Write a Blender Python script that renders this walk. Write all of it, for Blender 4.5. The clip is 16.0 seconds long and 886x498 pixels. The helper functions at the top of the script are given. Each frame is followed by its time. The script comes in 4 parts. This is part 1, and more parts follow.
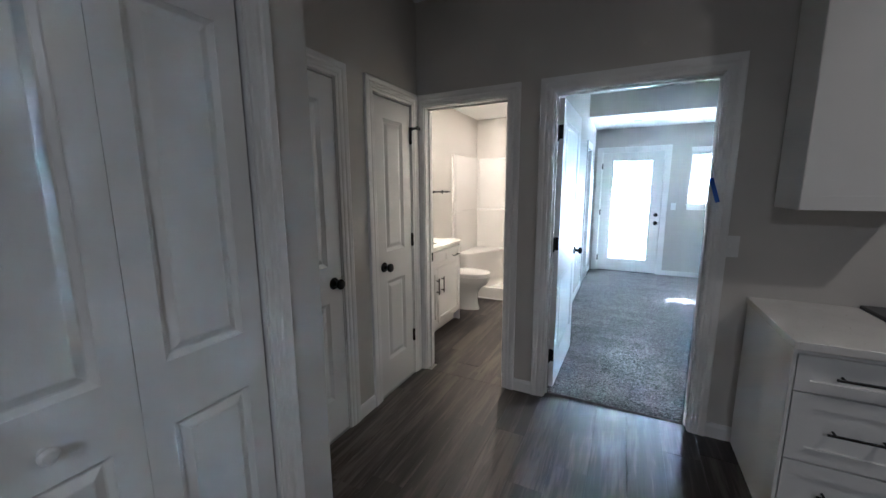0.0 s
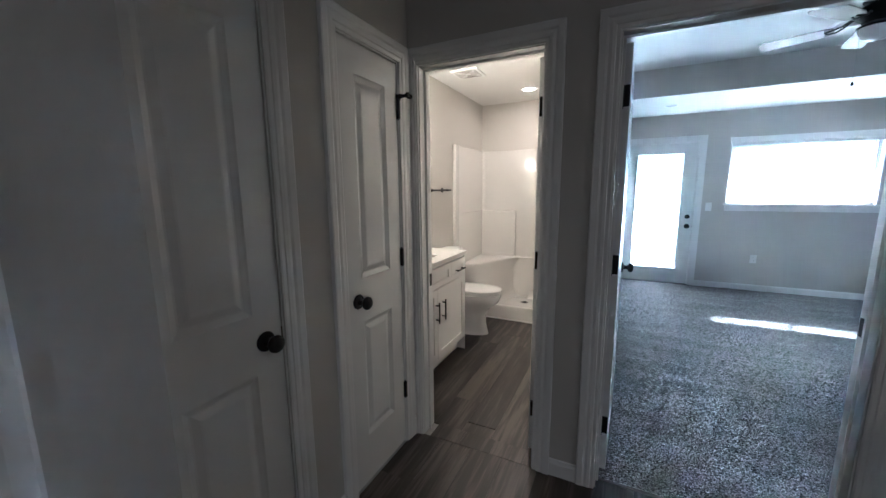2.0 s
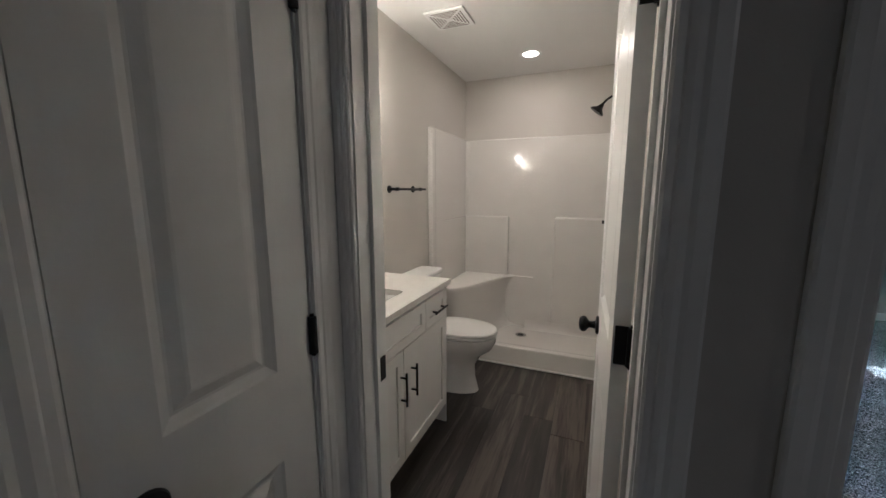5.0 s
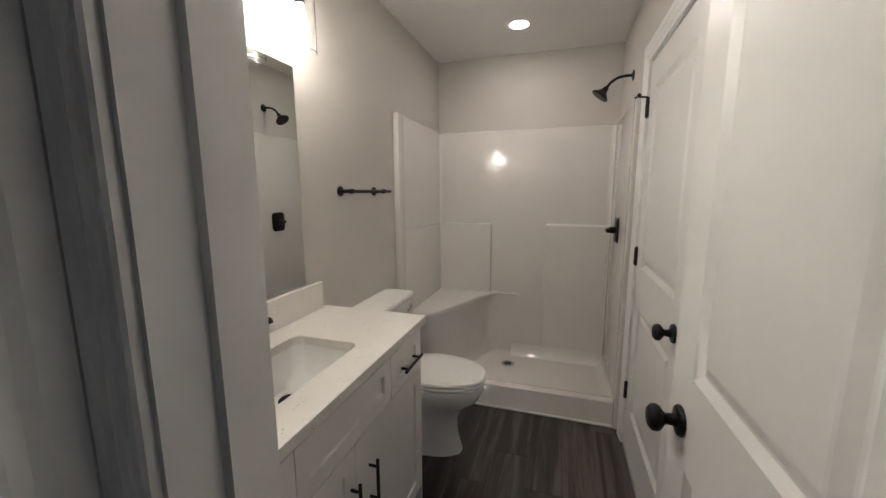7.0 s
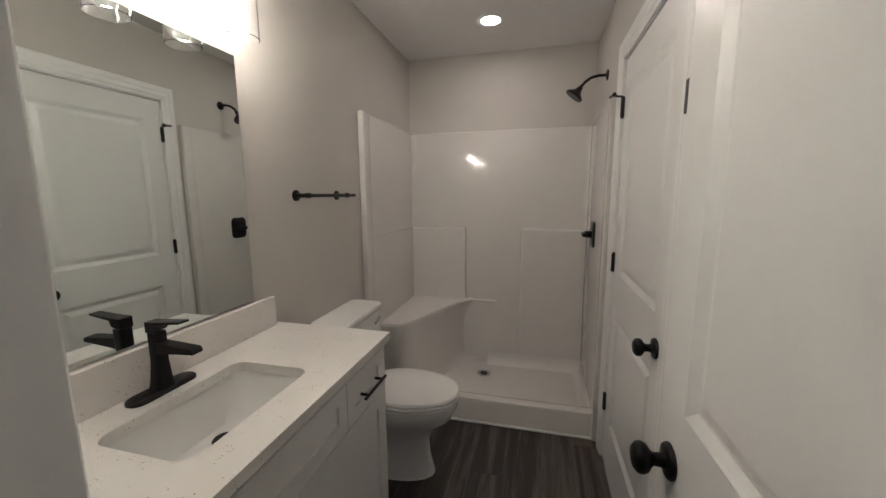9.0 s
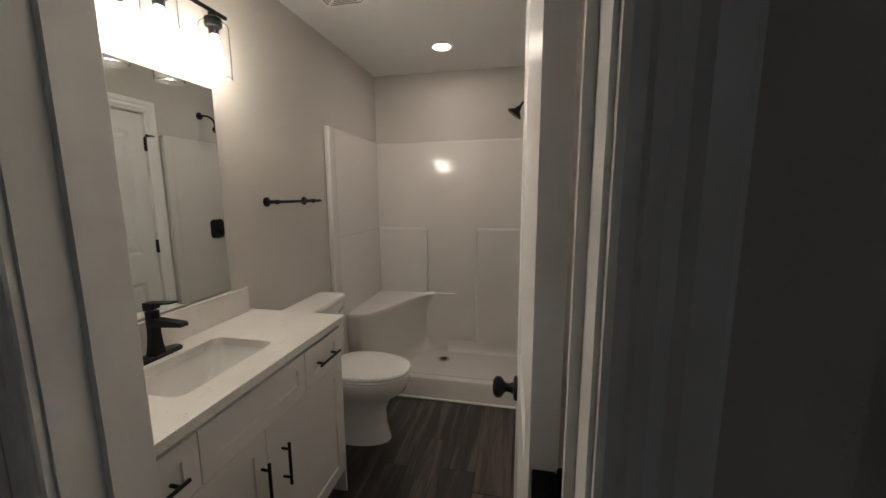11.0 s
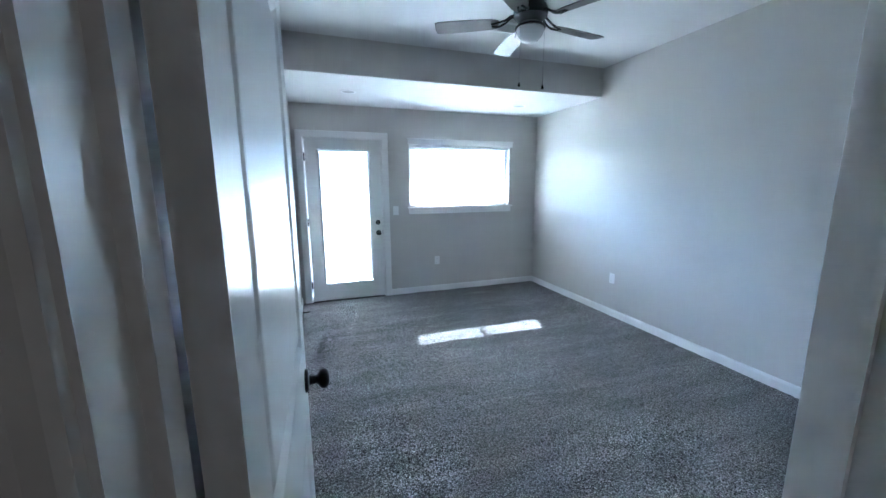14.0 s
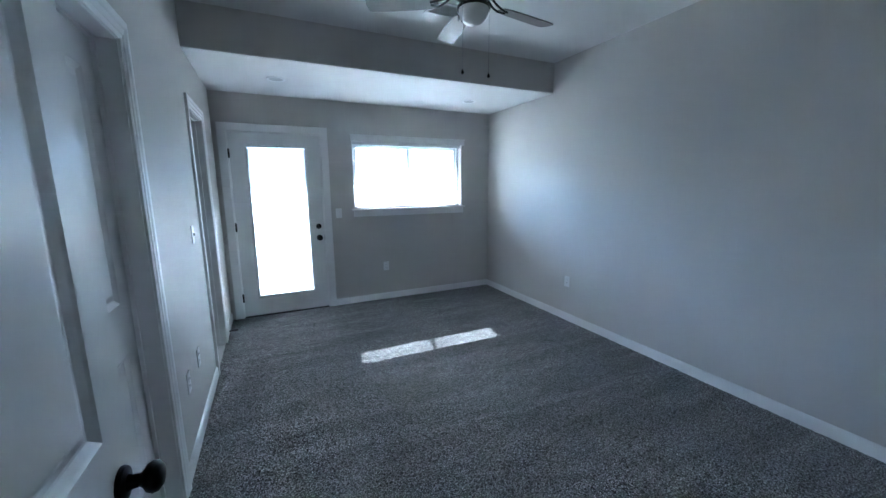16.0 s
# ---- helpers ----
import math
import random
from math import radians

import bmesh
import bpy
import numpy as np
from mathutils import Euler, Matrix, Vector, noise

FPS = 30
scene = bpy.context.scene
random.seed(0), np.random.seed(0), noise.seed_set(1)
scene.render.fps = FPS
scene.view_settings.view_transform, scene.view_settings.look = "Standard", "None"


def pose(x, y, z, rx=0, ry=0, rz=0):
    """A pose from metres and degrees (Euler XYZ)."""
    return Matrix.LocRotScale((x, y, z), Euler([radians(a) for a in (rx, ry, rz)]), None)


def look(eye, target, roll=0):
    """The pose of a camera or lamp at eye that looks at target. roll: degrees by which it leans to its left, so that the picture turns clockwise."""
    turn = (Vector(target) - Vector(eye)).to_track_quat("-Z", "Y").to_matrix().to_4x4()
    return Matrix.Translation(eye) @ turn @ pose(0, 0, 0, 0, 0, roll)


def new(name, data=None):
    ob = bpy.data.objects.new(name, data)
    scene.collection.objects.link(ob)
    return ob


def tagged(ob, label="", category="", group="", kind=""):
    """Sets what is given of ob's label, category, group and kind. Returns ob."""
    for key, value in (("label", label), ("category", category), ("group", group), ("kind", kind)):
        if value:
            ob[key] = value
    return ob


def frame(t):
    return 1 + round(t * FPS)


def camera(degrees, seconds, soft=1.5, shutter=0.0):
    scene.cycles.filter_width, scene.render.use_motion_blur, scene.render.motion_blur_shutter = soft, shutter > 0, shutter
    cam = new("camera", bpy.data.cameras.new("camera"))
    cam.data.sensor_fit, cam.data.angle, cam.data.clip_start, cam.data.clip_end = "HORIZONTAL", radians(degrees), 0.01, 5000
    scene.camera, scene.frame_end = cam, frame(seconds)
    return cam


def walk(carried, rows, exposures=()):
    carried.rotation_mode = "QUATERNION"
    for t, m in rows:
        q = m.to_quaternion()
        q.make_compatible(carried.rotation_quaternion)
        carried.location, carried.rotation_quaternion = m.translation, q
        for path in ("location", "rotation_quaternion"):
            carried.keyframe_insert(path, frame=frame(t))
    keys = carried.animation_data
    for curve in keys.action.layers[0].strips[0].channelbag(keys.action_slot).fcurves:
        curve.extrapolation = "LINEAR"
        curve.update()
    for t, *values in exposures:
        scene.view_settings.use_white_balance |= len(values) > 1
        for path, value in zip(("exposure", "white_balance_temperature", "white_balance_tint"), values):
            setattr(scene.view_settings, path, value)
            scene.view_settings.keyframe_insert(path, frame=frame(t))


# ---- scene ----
cam = camera(100.6, 16.0)
PATH = [
    (0, (0.435, 0.346, 1.441), (-0.448, 2.112, 1.122), -0.3),
    (0.5, (0.303, 0.535, 1.446), (-0.573, 2.304, 1.125), -0.3),
    (1, (0.188, 0.717, 1.434), (-0.685, 2.487, 1.114), -0.4),
    (1.5, (0.111, 0.905, 1.411), (-0.763, 2.675, 1.09), -0.4),
    (2, (0.037, 1.082, 1.418), (-0.834, 2.854, 1.1), -0.5),
    (2.5, (-0.047, 1.241, 1.429), (-0.917, 3.013, 1.105), -0.3),
    (3, (-0.15, 1.405, 1.4), (-1.018, 3.179, 1.081), -0.2),
    (5.5, (-0.47, 2.204, 1.403), (-1.176, 4.049, 1.092), -0.1),
    (6, (-0.536, 2.341, 1.408), (-1.205, 4.201, 1.099), -0.1),
    (6.5, (-0.585, 2.488, 1.397), (-1.226, 4.358, 1.091), -0.2),
    (7, (-0.643, 2.616, 1.406), (-1.240, 4.500, 1.102), -0.2),
    (7.5, (-0.671, 2.710, 1.413), (-1.232, 4.606, 1.113), -0.2),
    (8, (-0.673, 2.764, 1.414), (-1.193, 4.672, 1.118), -0.2),
    (8.5, (-0.661, 2.778, 1.411), (-1.160, 4.692, 1.117), -0.3),
    (11, (-0.374, 2.495, 1.449), (-0.783, 4.431, 1.153), -0.3),
    (11.5, (-0.291, 2.455, 1.455), (-0.597, 4.408, 1.156), -0.5),
    (12, (-0.212, 2.450, 1.461), (-0.351, 4.423, 1.159), -0.4),
    (12.5, (-0.140, 2.455, 1.462), (-0.034, 4.425, 1.142), -0.2),
    (13, (-0.066, 2.485, 1.460), (0.257, 4.431, 1.128), -0.1),
    (13.5, (0.023, 2.518, 1.464), (0.522, 4.425, 1.125), -0.2),
    (14, (0.105, 2.587, 1.480), (0.744, 4.451, 1.137), -0.3),
    (14.5, (0.173, 2.647, 1.48), (0.918, 4.471, 1.135), -0.3),
    (15, (0.23, 2.724, 1.474), (1.043, 4.519, 1.131), -0.3),
    (15.5, (0.289, 2.786, 1.476), (1.123, 4.571, 1.129), -0.4),
    (16, (0.34, 2.84, 1.476), (1.179, 4.623, 1.133), -0.4),
]
TINT = 3
EXPOSURES = [(t, stops, kelvin, TINT) for t, stops, kelvin in ((0, 6.85, 4800), (1.5, 6.45, 4750), (2.5, 6.2, 4750), (3, 6.05, 4750), (5.5, 5.45, 4800), (7.5, 5.3, 4800), (8.5, 5.08, 4800), (11.0, 5.0, 5000), (12.0, 5.3, 4850), (12.5, 5.65, 4650), (13.0, 5.8, 4750), (13.5, 5.95, 4850), (14.5, 5.85, 4900), (15.0, 5.4, 4900), (15.5, 5.15, 4900), (16, 5.05, 4900))]
walk(cam, [(t, look(eye, target, roll)) for t, eye, target, roll in PATH], EXPOSURES)

# ---- world, sun and lamps ----
SUN_WAY = Vector((-0.36, -1.55, -1.294)).normalized()
world = bpy.data.worlds.new("sky")
world.use_nodes = True
scene.world = world
wn = world.node_tree.nodes
sky = wn.new("ShaderNodeTexSky")
sky.sky_type = "NISHITA"
sky.sun_disc = False
sky.sun_elevation = math.asin(-SUN_WAY.z)
sky.sun_rotation = math.atan2(-SUN_WAY.x, -SUN_WAY.y)
wn["Background"].inputs["Strength"].default_value = 0.15
world.node_tree.links.new(sky.outputs["Color"], wn["Background"].inputs["Color"])


def lamp(name, kind, m, energy, colour, **settings):
    data = bpy.data.lights.new(name, kind)
    data.energy, data.color = energy, colour
    for key, value in settings.items():
        if key == "angle":
            data.angle = value
        elif key == "size":
            data.size = value
        elif key == "size_y":
            data.shape, data.size_y = "RECTANGLE", value
        elif key == "radius":
            data.shadow_soft_size = value
    ob = new(name, data)
    ob.matrix_world = m
    return ob


lamp("sun", "SUN", look((0, 0, 10), Vector((0, 0, 10)) + SUN_WAY), 2.3, (1.0, 0.95, 0.88), angle=radians(0.12))
# unseen recessed lamps added in the kitchen, behind the camera, to light the hall
ADDED_CANS = ((2.25, 1.45), (1.2, -2.3))
for kx, ky in ADDED_CANS:
    lamp("added_hall_fill_light", "AREA", pose(kx, ky, 2.705), 0.07 if ky > 0 else 0.30, (1.0, 0.76, 0.58) if ky > 0 else (1.0, 0.85, 0.74), size=0.11)
BULBS = [(-1.53, y, 2.005) for y in (3.125, 3.345, 3.565, 3.785)]
for bulb in BULBS:
    lamp("vanity_bulb_light", "POINT", pose(*bulb), 0.0049, (1.0, 0.672, 0.474), radius=0.02)
lamp("ceiling_can_light", "AREA", pose(-0.94, 5.17, 2.425), 0.07, (1.0, 0.672, 0.474), size=0.11)


# ---- materials ----
def material(name, colour, rough=0.5, metal=0.0, vary=0.06, scale=3.0, grain=120.0, bump=0.1, island=0.0, obj_random=0.0, coat=0.0, dark=None):
    """A paint, plastic or metal: large stains and a fine grain in colour, roughness and relief."""
    m = bpy.data.materials.new(name)
    m.use_nodes = True
    n, l = m.node_tree.nodes, m.node_tree.links
    p = n["Principled BSDF"]
    geo = n.new("ShaderNodeTexCoord")
    big, fine = n.new("ShaderNodeTexNoise"), n.new("ShaderNodeTexNoise")
    big.inputs["Scale"].default_value, big.inputs["Detail"].default_value = scale, 4
    fine.inputs["Scale"].default_value, fine.inputs["Detail"].default_value = grain, 3
    for t in (big, fine):
        l.new(geo.outputs["Object"], t.inputs["Vector"])
    add = n.new("ShaderNodeMath")
    add.operation = "MULTIPLY_ADD"
    l.new(fine.outputs["Fac"], add.inputs[0])
    add.inputs[1].default_value = 0.35
    l.new(big.outputs["Fac"], add.inputs[2])
    ramp = n.new("ShaderNodeMapRange")
    ramp.inputs["From Min"].default_value, ramp.inputs["From Max"].default_value = 0.35, 1.0
    l.new(add.outputs[0], ramp.inputs["Value"])
    mix = n.new("ShaderNodeMix")
    mix.data_type = "RGBA"
    low = dark or tuple(c * (1 - vary) for c in colour)
    mix.inputs["A"].default_value = (*low, 1)
    mix.inputs["B"].default_value = (*[min(1, c * (1 + vary * 0.6)) for c in colour], 1)
    l.new(ramp.outputs[0], mix.inputs["Factor"])
    out = mix.outputs["Result"]
    if obj_random:
        info = n.new("ShaderNodeObjectInfo")
        rng = n.new("ShaderNodeMapRange")
        rng.inputs["To Min"].default_value, rng.inputs["To Max"].default_value = 1 - obj_random, 1 + obj_random
        l.new(info.outputs["Random"], rng.inputs["Value"])
        hsv = n.new("ShaderNodeHueSaturation")
        l.new(rng.outputs[0], hsv.inputs["Value"])
        l.new(out, hsv.inputs["Color"])
        out = hsv.outputs["Color"]
    l.new(out, p.inputs["Base Color"])
    rr = n.new("ShaderNodeMapRange")
    rr.inputs["To Min"].default_value, rr.inputs["To Max"].default_value = max(0.02, rough - 0.08), min(1, rough + 0.08)
    l.new(big.outputs["Fac"], rr.inputs["Value"])
    l.new(rr.outputs[0], p.inputs["Roughness"])
    p.inputs["Metallic"].default_value = metal
    p.inputs["Coat Weight"].default_value = coat
    if bump:
        b = n.new("ShaderNodeBump")
        b.inputs["Strength"].default_value, b.inputs["Distance"].default_value = bump, 0.002
        l.new(fine.outputs["Fac"], b.inputs["Height"])
        l.new(b.outputs[0], p.inputs["Normal"])
    return m


def plank_material():
    """Dark grey-brown vinyl planks: streaks along the plank, each plank its own tone."""
    m = material("vinyl_plank", (0.085, 0.072, 0.062), 0.36, vary=0.3, scale=6, obj_random=0.0)
    n, l = m.node_tree.nodes, m.node_tree.links
    p = n["Principled BSDF"]
    geo, info = n.new("ShaderNodeTexCoord"), n.new("ShaderNodeObjectInfo")
    shift = n.new("ShaderNodeVectorMath")
    shift.operation = "MULTIPLY_ADD"
    comb = n.new("ShaderNodeCombineXYZ")
    for i in range(3):
        l.new(info.outputs["Random"], comb.inputs[i])
    shift.inputs[1].default_value = (31, 47, 13)
    l.new(comb.outputs[0], shift.inputs[0])
    l.new(geo.outputs["Object"], shift.inputs[2])
    tones = []
    for sx, sy, detail in ((16, 1.1, 6), (90, 5.0, 5), (5, 1.6, 3)):
        mp = n.new("ShaderNodeMapping")
        mp.inputs["Scale"].default_value = (sx, sy, 1)
        l.new(shift.outputs[0], mp.inputs["Vector"])
        t = n.new("ShaderNodeTexNoise")
        t.inputs["Scale"].default_value, t.inputs["Detail"].default_value, t.inputs["Distortion"].default_value = 1.0, detail, 0.6
        l.new(mp.outputs[0], t.inputs["Vector"])
        tones.append(t)
    s1 = n.new("ShaderNodeMath")
    s1.operation = "MULTIPLY_ADD"
    l.new(tones[1].outputs["Fac"], s1.inputs[0])
    s1.inputs[1].default_value = 0.5
    l.new(tones[0].outputs["Fac"], s1.inputs[2])
    s2 = n.new("ShaderNodeMath")
    s2.operation = "MULTIPLY_ADD"
    l.new(info.outputs["Random"], s2.inputs[0])
    s2.inputs[1].default_value = 0.16
    l.new(s1.outputs[0], s2.inputs[2])
    ramp = n.new("ShaderNodeValToRGB")
    e = ramp.color_ramp.elements
    e[0].position, e[0].color = 0.56, (0.013, 0.0115, 0.0105, 1)
    e[1].position, e[1].color = 1.0, (0.10, 0.089, 0.08, 1)
    mid = ramp.color_ramp.elements.new(0.8)
    mid.color = (0.031, 0.0275, 0.025, 1)
    l.new(s2.outputs[0], ramp.inputs["Fac"])
    warm = n.new("ShaderNodeMix")
    warm.data_type, warm.blend_type = "RGBA", "MULTIPLY"
    warm.inputs["B"].default_value = (1.1, 0.96, 0.84, 1)
    l.new(tones[2].outputs["Fac"], warm.inputs["Factor"])
    l.new(ramp.outputs["Color"], warm.inputs["A"])
    l.new(warm.outputs["Result"], p.inputs["Base Color"])
    b = n.new("ShaderNodeBump")
    b.inputs["Strength"].default_value, b.inputs["Distance"].default_value = 0.25, 0.001
    l.new(tones[1].outputs["Fac"], b.inputs["Height"])
    l.new(b.outputs[0], p.inputs["Normal"])
    return m


def carpet_material():
    m = material("cut_pile_carpet", (0.2, 0.2, 0.2), 0.95, vary=0.3, scale=1.2, grain=260, bump=0)
    n, l = m.node_tree.nodes, m.node_tree.links
    p = n["Principled BSDF"]
    geo = n.new("ShaderNodeTexCoord")
    tuft, pile = n.new("ShaderNodeTexVoronoi"), n.new("ShaderNodeTexNoise")
    tuft.inputs["Scale"].default_value = 165
    pile.inputs["Scale"].default_value, pile.inputs["Detail"].default_value, pile.inputs["Distortion"].default_value = 1.0, 5, 0.8
    tracks = n.new("ShaderNodeMapping")
    tracks.inputs["Rotation"].default_value[2] = radians(28)
    tracks.inputs["Scale"].default_value = (1.1, 6.0, 1)
    l.new(geo.outputs["Object"], tracks.inputs["Vector"])
    l.new(tracks.outputs[0], pile.inputs["Vector"])
    l.new(geo.outputs["Object"], tuft.inputs["Vector"])
    # pale tuft tips, with the shade in the gaps between them painted dark
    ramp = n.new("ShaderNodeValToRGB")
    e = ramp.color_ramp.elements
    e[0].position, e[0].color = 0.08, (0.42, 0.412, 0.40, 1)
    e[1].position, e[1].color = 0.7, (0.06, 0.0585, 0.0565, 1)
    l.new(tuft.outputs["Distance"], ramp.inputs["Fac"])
    tone = n.new("ShaderNodeMix")
    tone.data_type, tone.blend_type = "RGBA", "MULTIPLY"
    cell = n.new("ShaderNodeMapRange")
    cell.inputs["To Min"].default_value, cell.inputs["To Max"].default_value = 0.6, 1.35
    sep = n.new("ShaderNodeSeparateColor")
    l.new(tuft.outputs["Color"], sep.inputs[0])
    l.new(sep.outputs[0], cell.inputs["Value"])
    tone.inputs["Factor"].default_value = 1
    l.new(ramp.outputs["Color"], tone.inputs["A"])
    l.new(cell.outputs[0], tone.inputs["B"])
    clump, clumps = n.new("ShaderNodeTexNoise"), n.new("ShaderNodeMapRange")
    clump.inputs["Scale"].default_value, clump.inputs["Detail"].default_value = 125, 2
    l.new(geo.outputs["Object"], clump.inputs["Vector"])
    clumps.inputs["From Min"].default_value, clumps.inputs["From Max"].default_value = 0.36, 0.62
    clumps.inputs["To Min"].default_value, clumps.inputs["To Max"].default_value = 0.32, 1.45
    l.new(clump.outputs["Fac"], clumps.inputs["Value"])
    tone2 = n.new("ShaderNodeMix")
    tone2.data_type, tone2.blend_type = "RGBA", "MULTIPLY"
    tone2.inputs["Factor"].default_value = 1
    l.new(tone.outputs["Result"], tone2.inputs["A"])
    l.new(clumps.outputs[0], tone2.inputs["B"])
    lay = n.new("ShaderNodeMix")
    lay.data_type, lay.blend_type = "RGBA", "MULTIPLY"
    brush = n.new("ShaderNodeMapRange")
    brush.inputs["From Min"].default_value, brush.inputs["From Max"].default_value = 0.35, 0.65
    brush.inputs["To Min"].default_value, brush.inputs["To Max"].default_value = 0.78, 1.22
    l.new(pile.outputs["Fac"], brush.inputs["Value"])
    lay.inputs["Factor"].default_value = 1
    l.new(tone2.outputs["Result"], lay.inputs["A"])
    l.new(brush.outputs[0], lay.inputs["B"])
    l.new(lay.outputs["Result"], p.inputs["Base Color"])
    b = n.new("ShaderNodeBump")
    b.invert = True
    b.inputs["Strength"].default_value, b.inputs["Distance"].default_value = 0.7, 0.005
    l.new(tuft.outputs["Distance"], b.inputs["Height"])
    l.new(b.outputs[0], p.inputs["Normal"])
    p.inputs["Sheen Weight"].default_value = 0.2
    return m


def quartz_material():
    m = material("white_quartz", (0.74, 0.72, 0.69), 0.22, vary=0.04, scale=8, grain=300, bump=0.0)
    n, l = m.node_tree.nodes, m.node_tree.links
    p = n["Principled BSDF"]
    geo, v, keep = n.new("ShaderNodeTexCoord"), n.new("ShaderNodeTexVoronoi"), n.new("ShaderNodeTexNoise")
    v.inputs["Scale"].default_value, keep.inputs["Scale"].default_value = 120, 26
    l.new(geo.outputs["Object"], v.inputs["Vector"])
    l.new(geo.outputs["Object"], keep.inputs["Vector"])
    speck = n.new("ShaderNodeMapRange")
    speck.inputs["From Min"].default_value, speck.inputs["From Max"].default_value = 0.26, 0.16
    l.new(v.outputs["Distance"], speck.inputs["Value"])
    some = n.new("ShaderNodeMapRange")
    some.inputs["From Min"].default_value, some.inputs["From Max"].default_value = 0.54, 0.62
    l.new(keep.outputs["Fac"], some.inputs["Value"])
    mul = n.new("ShaderNodeMath")
    mul.operation = "MULTIPLY"
    l.new(speck.outputs[0], mul.inputs[0])
    l.new(some.outputs[0], mul.inputs[1])
    old = p.inputs["Base Color"].links[0].from_socket
    mix = n.new("ShaderNodeMix")
    mix.data_type = "RGBA"
    mix.inputs["B"].default_value = (0.42, 0.35, 0.28, 1)
    l.new(mul.outputs[0], mix.inputs["Factor"])
    l.new(old, mix.inputs["A"])
    l.new(mix.outputs["Result"], p.inputs["Base Color"])
    return m


def glass_material(name, tint=(1, 1, 1), rough=0.0):
    m = bpy.data.materials.new(name)
    m.use_nodes = True
    p = m.node_tree.nodes["Principled BSDF"]
    p.inputs["Base Color"].default_value = (*tint, 1)
    p.inputs["Transmission Weight"].default_value = 1
    p.inputs["Roughness"].default_value, p.inputs["IOR"].default_value = rough, 1.45
    return m


def glow_material(name, colour, strength):
    m = bpy.data.materials.new(name)
    m.use_nodes = True
    p = m.node_tree.nodes["Principled BSDF"]
    p.inputs["Base Color"].default_value = (0.9, 0.9, 0.88, 1)
    p.inputs["Emission Color"].default_value = (*colour, 1)
    p.inputs["Emission Strength"].default_value = strength
    return m


def blind_material():
    m = material("white_vinyl_blind", (0.82, 0.82, 0.8), 0.4, vary=0.03, bump=0)
    n, l = m.node_tree.nodes, m.node_tree.links
    tr, mix = n.new("ShaderNodeBsdfTranslucent"), n.new("ShaderNodeMixShader")
    tr.inputs["Color"].default_value = (0.8, 0.82, 0.85, 1)
    mix.inputs[0].default_value = 0.35
    l.new(n["Principled BSDF"].outputs[0], mix.inputs[1])
    l.new(tr.outputs[0], mix.inputs[2])
    l.new(mix.outputs[0], n["Material Output"].inputs["Surface"])
    return m


WALL = material("warm_grey_wall_paint", (0.535, 0.514, 0.48), 0.62, vary=0.035, scale=1.3, grain=160, bump=0.22)
CEIL = material("white_textured_ceiling", (0.74, 0.735, 0.72), 0.75, vary=0.03, scale=1.5, grain=70, bump=0.35)
TRIM = material("white_semigloss_trim", (0.78, 0.775, 0.765), 0.34, vary=0.03, scale=4, grain=90, bump=0.05)
DOORPAINT = material("white_door_paint", (0.74, 0.74, 0.73), 0.32, vary=0.03, scale=3, grain=140, bump=0.08)
CABINET = material("white_cabinet_paint", (0.76, 0.75, 0.735), 0.36, vary=0.03, scale=4, grain=110, bump=0.03)
BLACK = material("matte_black_metal", (0.005, 0.005, 0.005), 0.38, metal=0.0, vary=0.3, scale=20, bump=0.03)
BLACK.node_tree.nodes["Principled BSDF"].inputs["Specular IOR Level"].default_value = 0.28
# black rubber; also stands in for the shade inside outlet and drain slots
RUBBER_AND_SHADE = material("black_rubber_and_slot_shade", (0.01, 0.01, 0.01), 0.9, bump=0)
CHROME = material("polished_chrome", (0.72, 0.72, 0.72), 0.1, metal=1.0, vary=0.05, bump=0)
PORCELAIN = material("white_porcelain", (0.78, 0.775, 0.76), 0.08, vary=0.015, scale=3, bump=0, coat=0.3)
ACRYLIC = material("white_gloss_acrylic", (0.68, 0.662, 0.635), 0.09, vary=0.02, scale=2.5, grain=7, bump=0.16, coat=0.4)
QUARTZ = quartz_material()
PLANK = plank_material()
CARPET = carpet_material()
CLEAR = glass_material("clear_glass")
PANE = glass_material("window_glass")
PLATE = material("white_plastic", (0.78, 0.78, 0.77), 0.3, vary=0.02, bump=0)
VINYL = material("white_vinyl_frame", (0.8, 0.8, 0.8), 0.35, vary=0.03, bump=0)
BLIND = blind_material()
BULB = glow_material("lit_bulb", (1.0, 0.72, 0.47), 2.0)
LENS = glow_material("lit_lens", (1.0, 0.75, 0.52), 0.8)
FROST = material("frosted_white_glass", (0.75, 0.75, 0.74), 0.25, vary=0.03, bump=0)
BLADE = material("weathered_grey_oak", (0.17, 0.15, 0.14), 0.42, vary=0.3, scale=9, grain=60, bump=0.1)
TAPE = material("blue_painters_tape", (0.02, 0.075, 0.36), 0.7, vary=0.15, scale=40, bump=0.2)
GLASSTOP = material("black_ceramic_glass", (0.008, 0.008, 0.009), 0.06, vary=0.2, bump=0)
STEEL = material("brushed_steel", (0.45, 0.45, 0.46), 0.3, metal=1.0, vary=0.1, bump=0.02)
CONCRETE = material("patio_concrete", (0.55, 0.54, 0.52), 0.85, vary=0.15, scale=2, grain=80, bump=0.4)
SOIL = material("dry_lawn_ground", (0.17, 0.17, 0.085), 0.95, vary=0.35, scale=1.0, grain=25, bump=0.6)
FENCE = material("cedar_fence_wood", (0.33, 0.25, 0.17), 0.8, vary=0.25, scale=5, grain=50, bump=0.3, obj_random=0.15)
SIDING = material("pale_siding", (0.55, 0.56, 0.56), 0.7, vary=0.08, scale=2, bump=0.1)
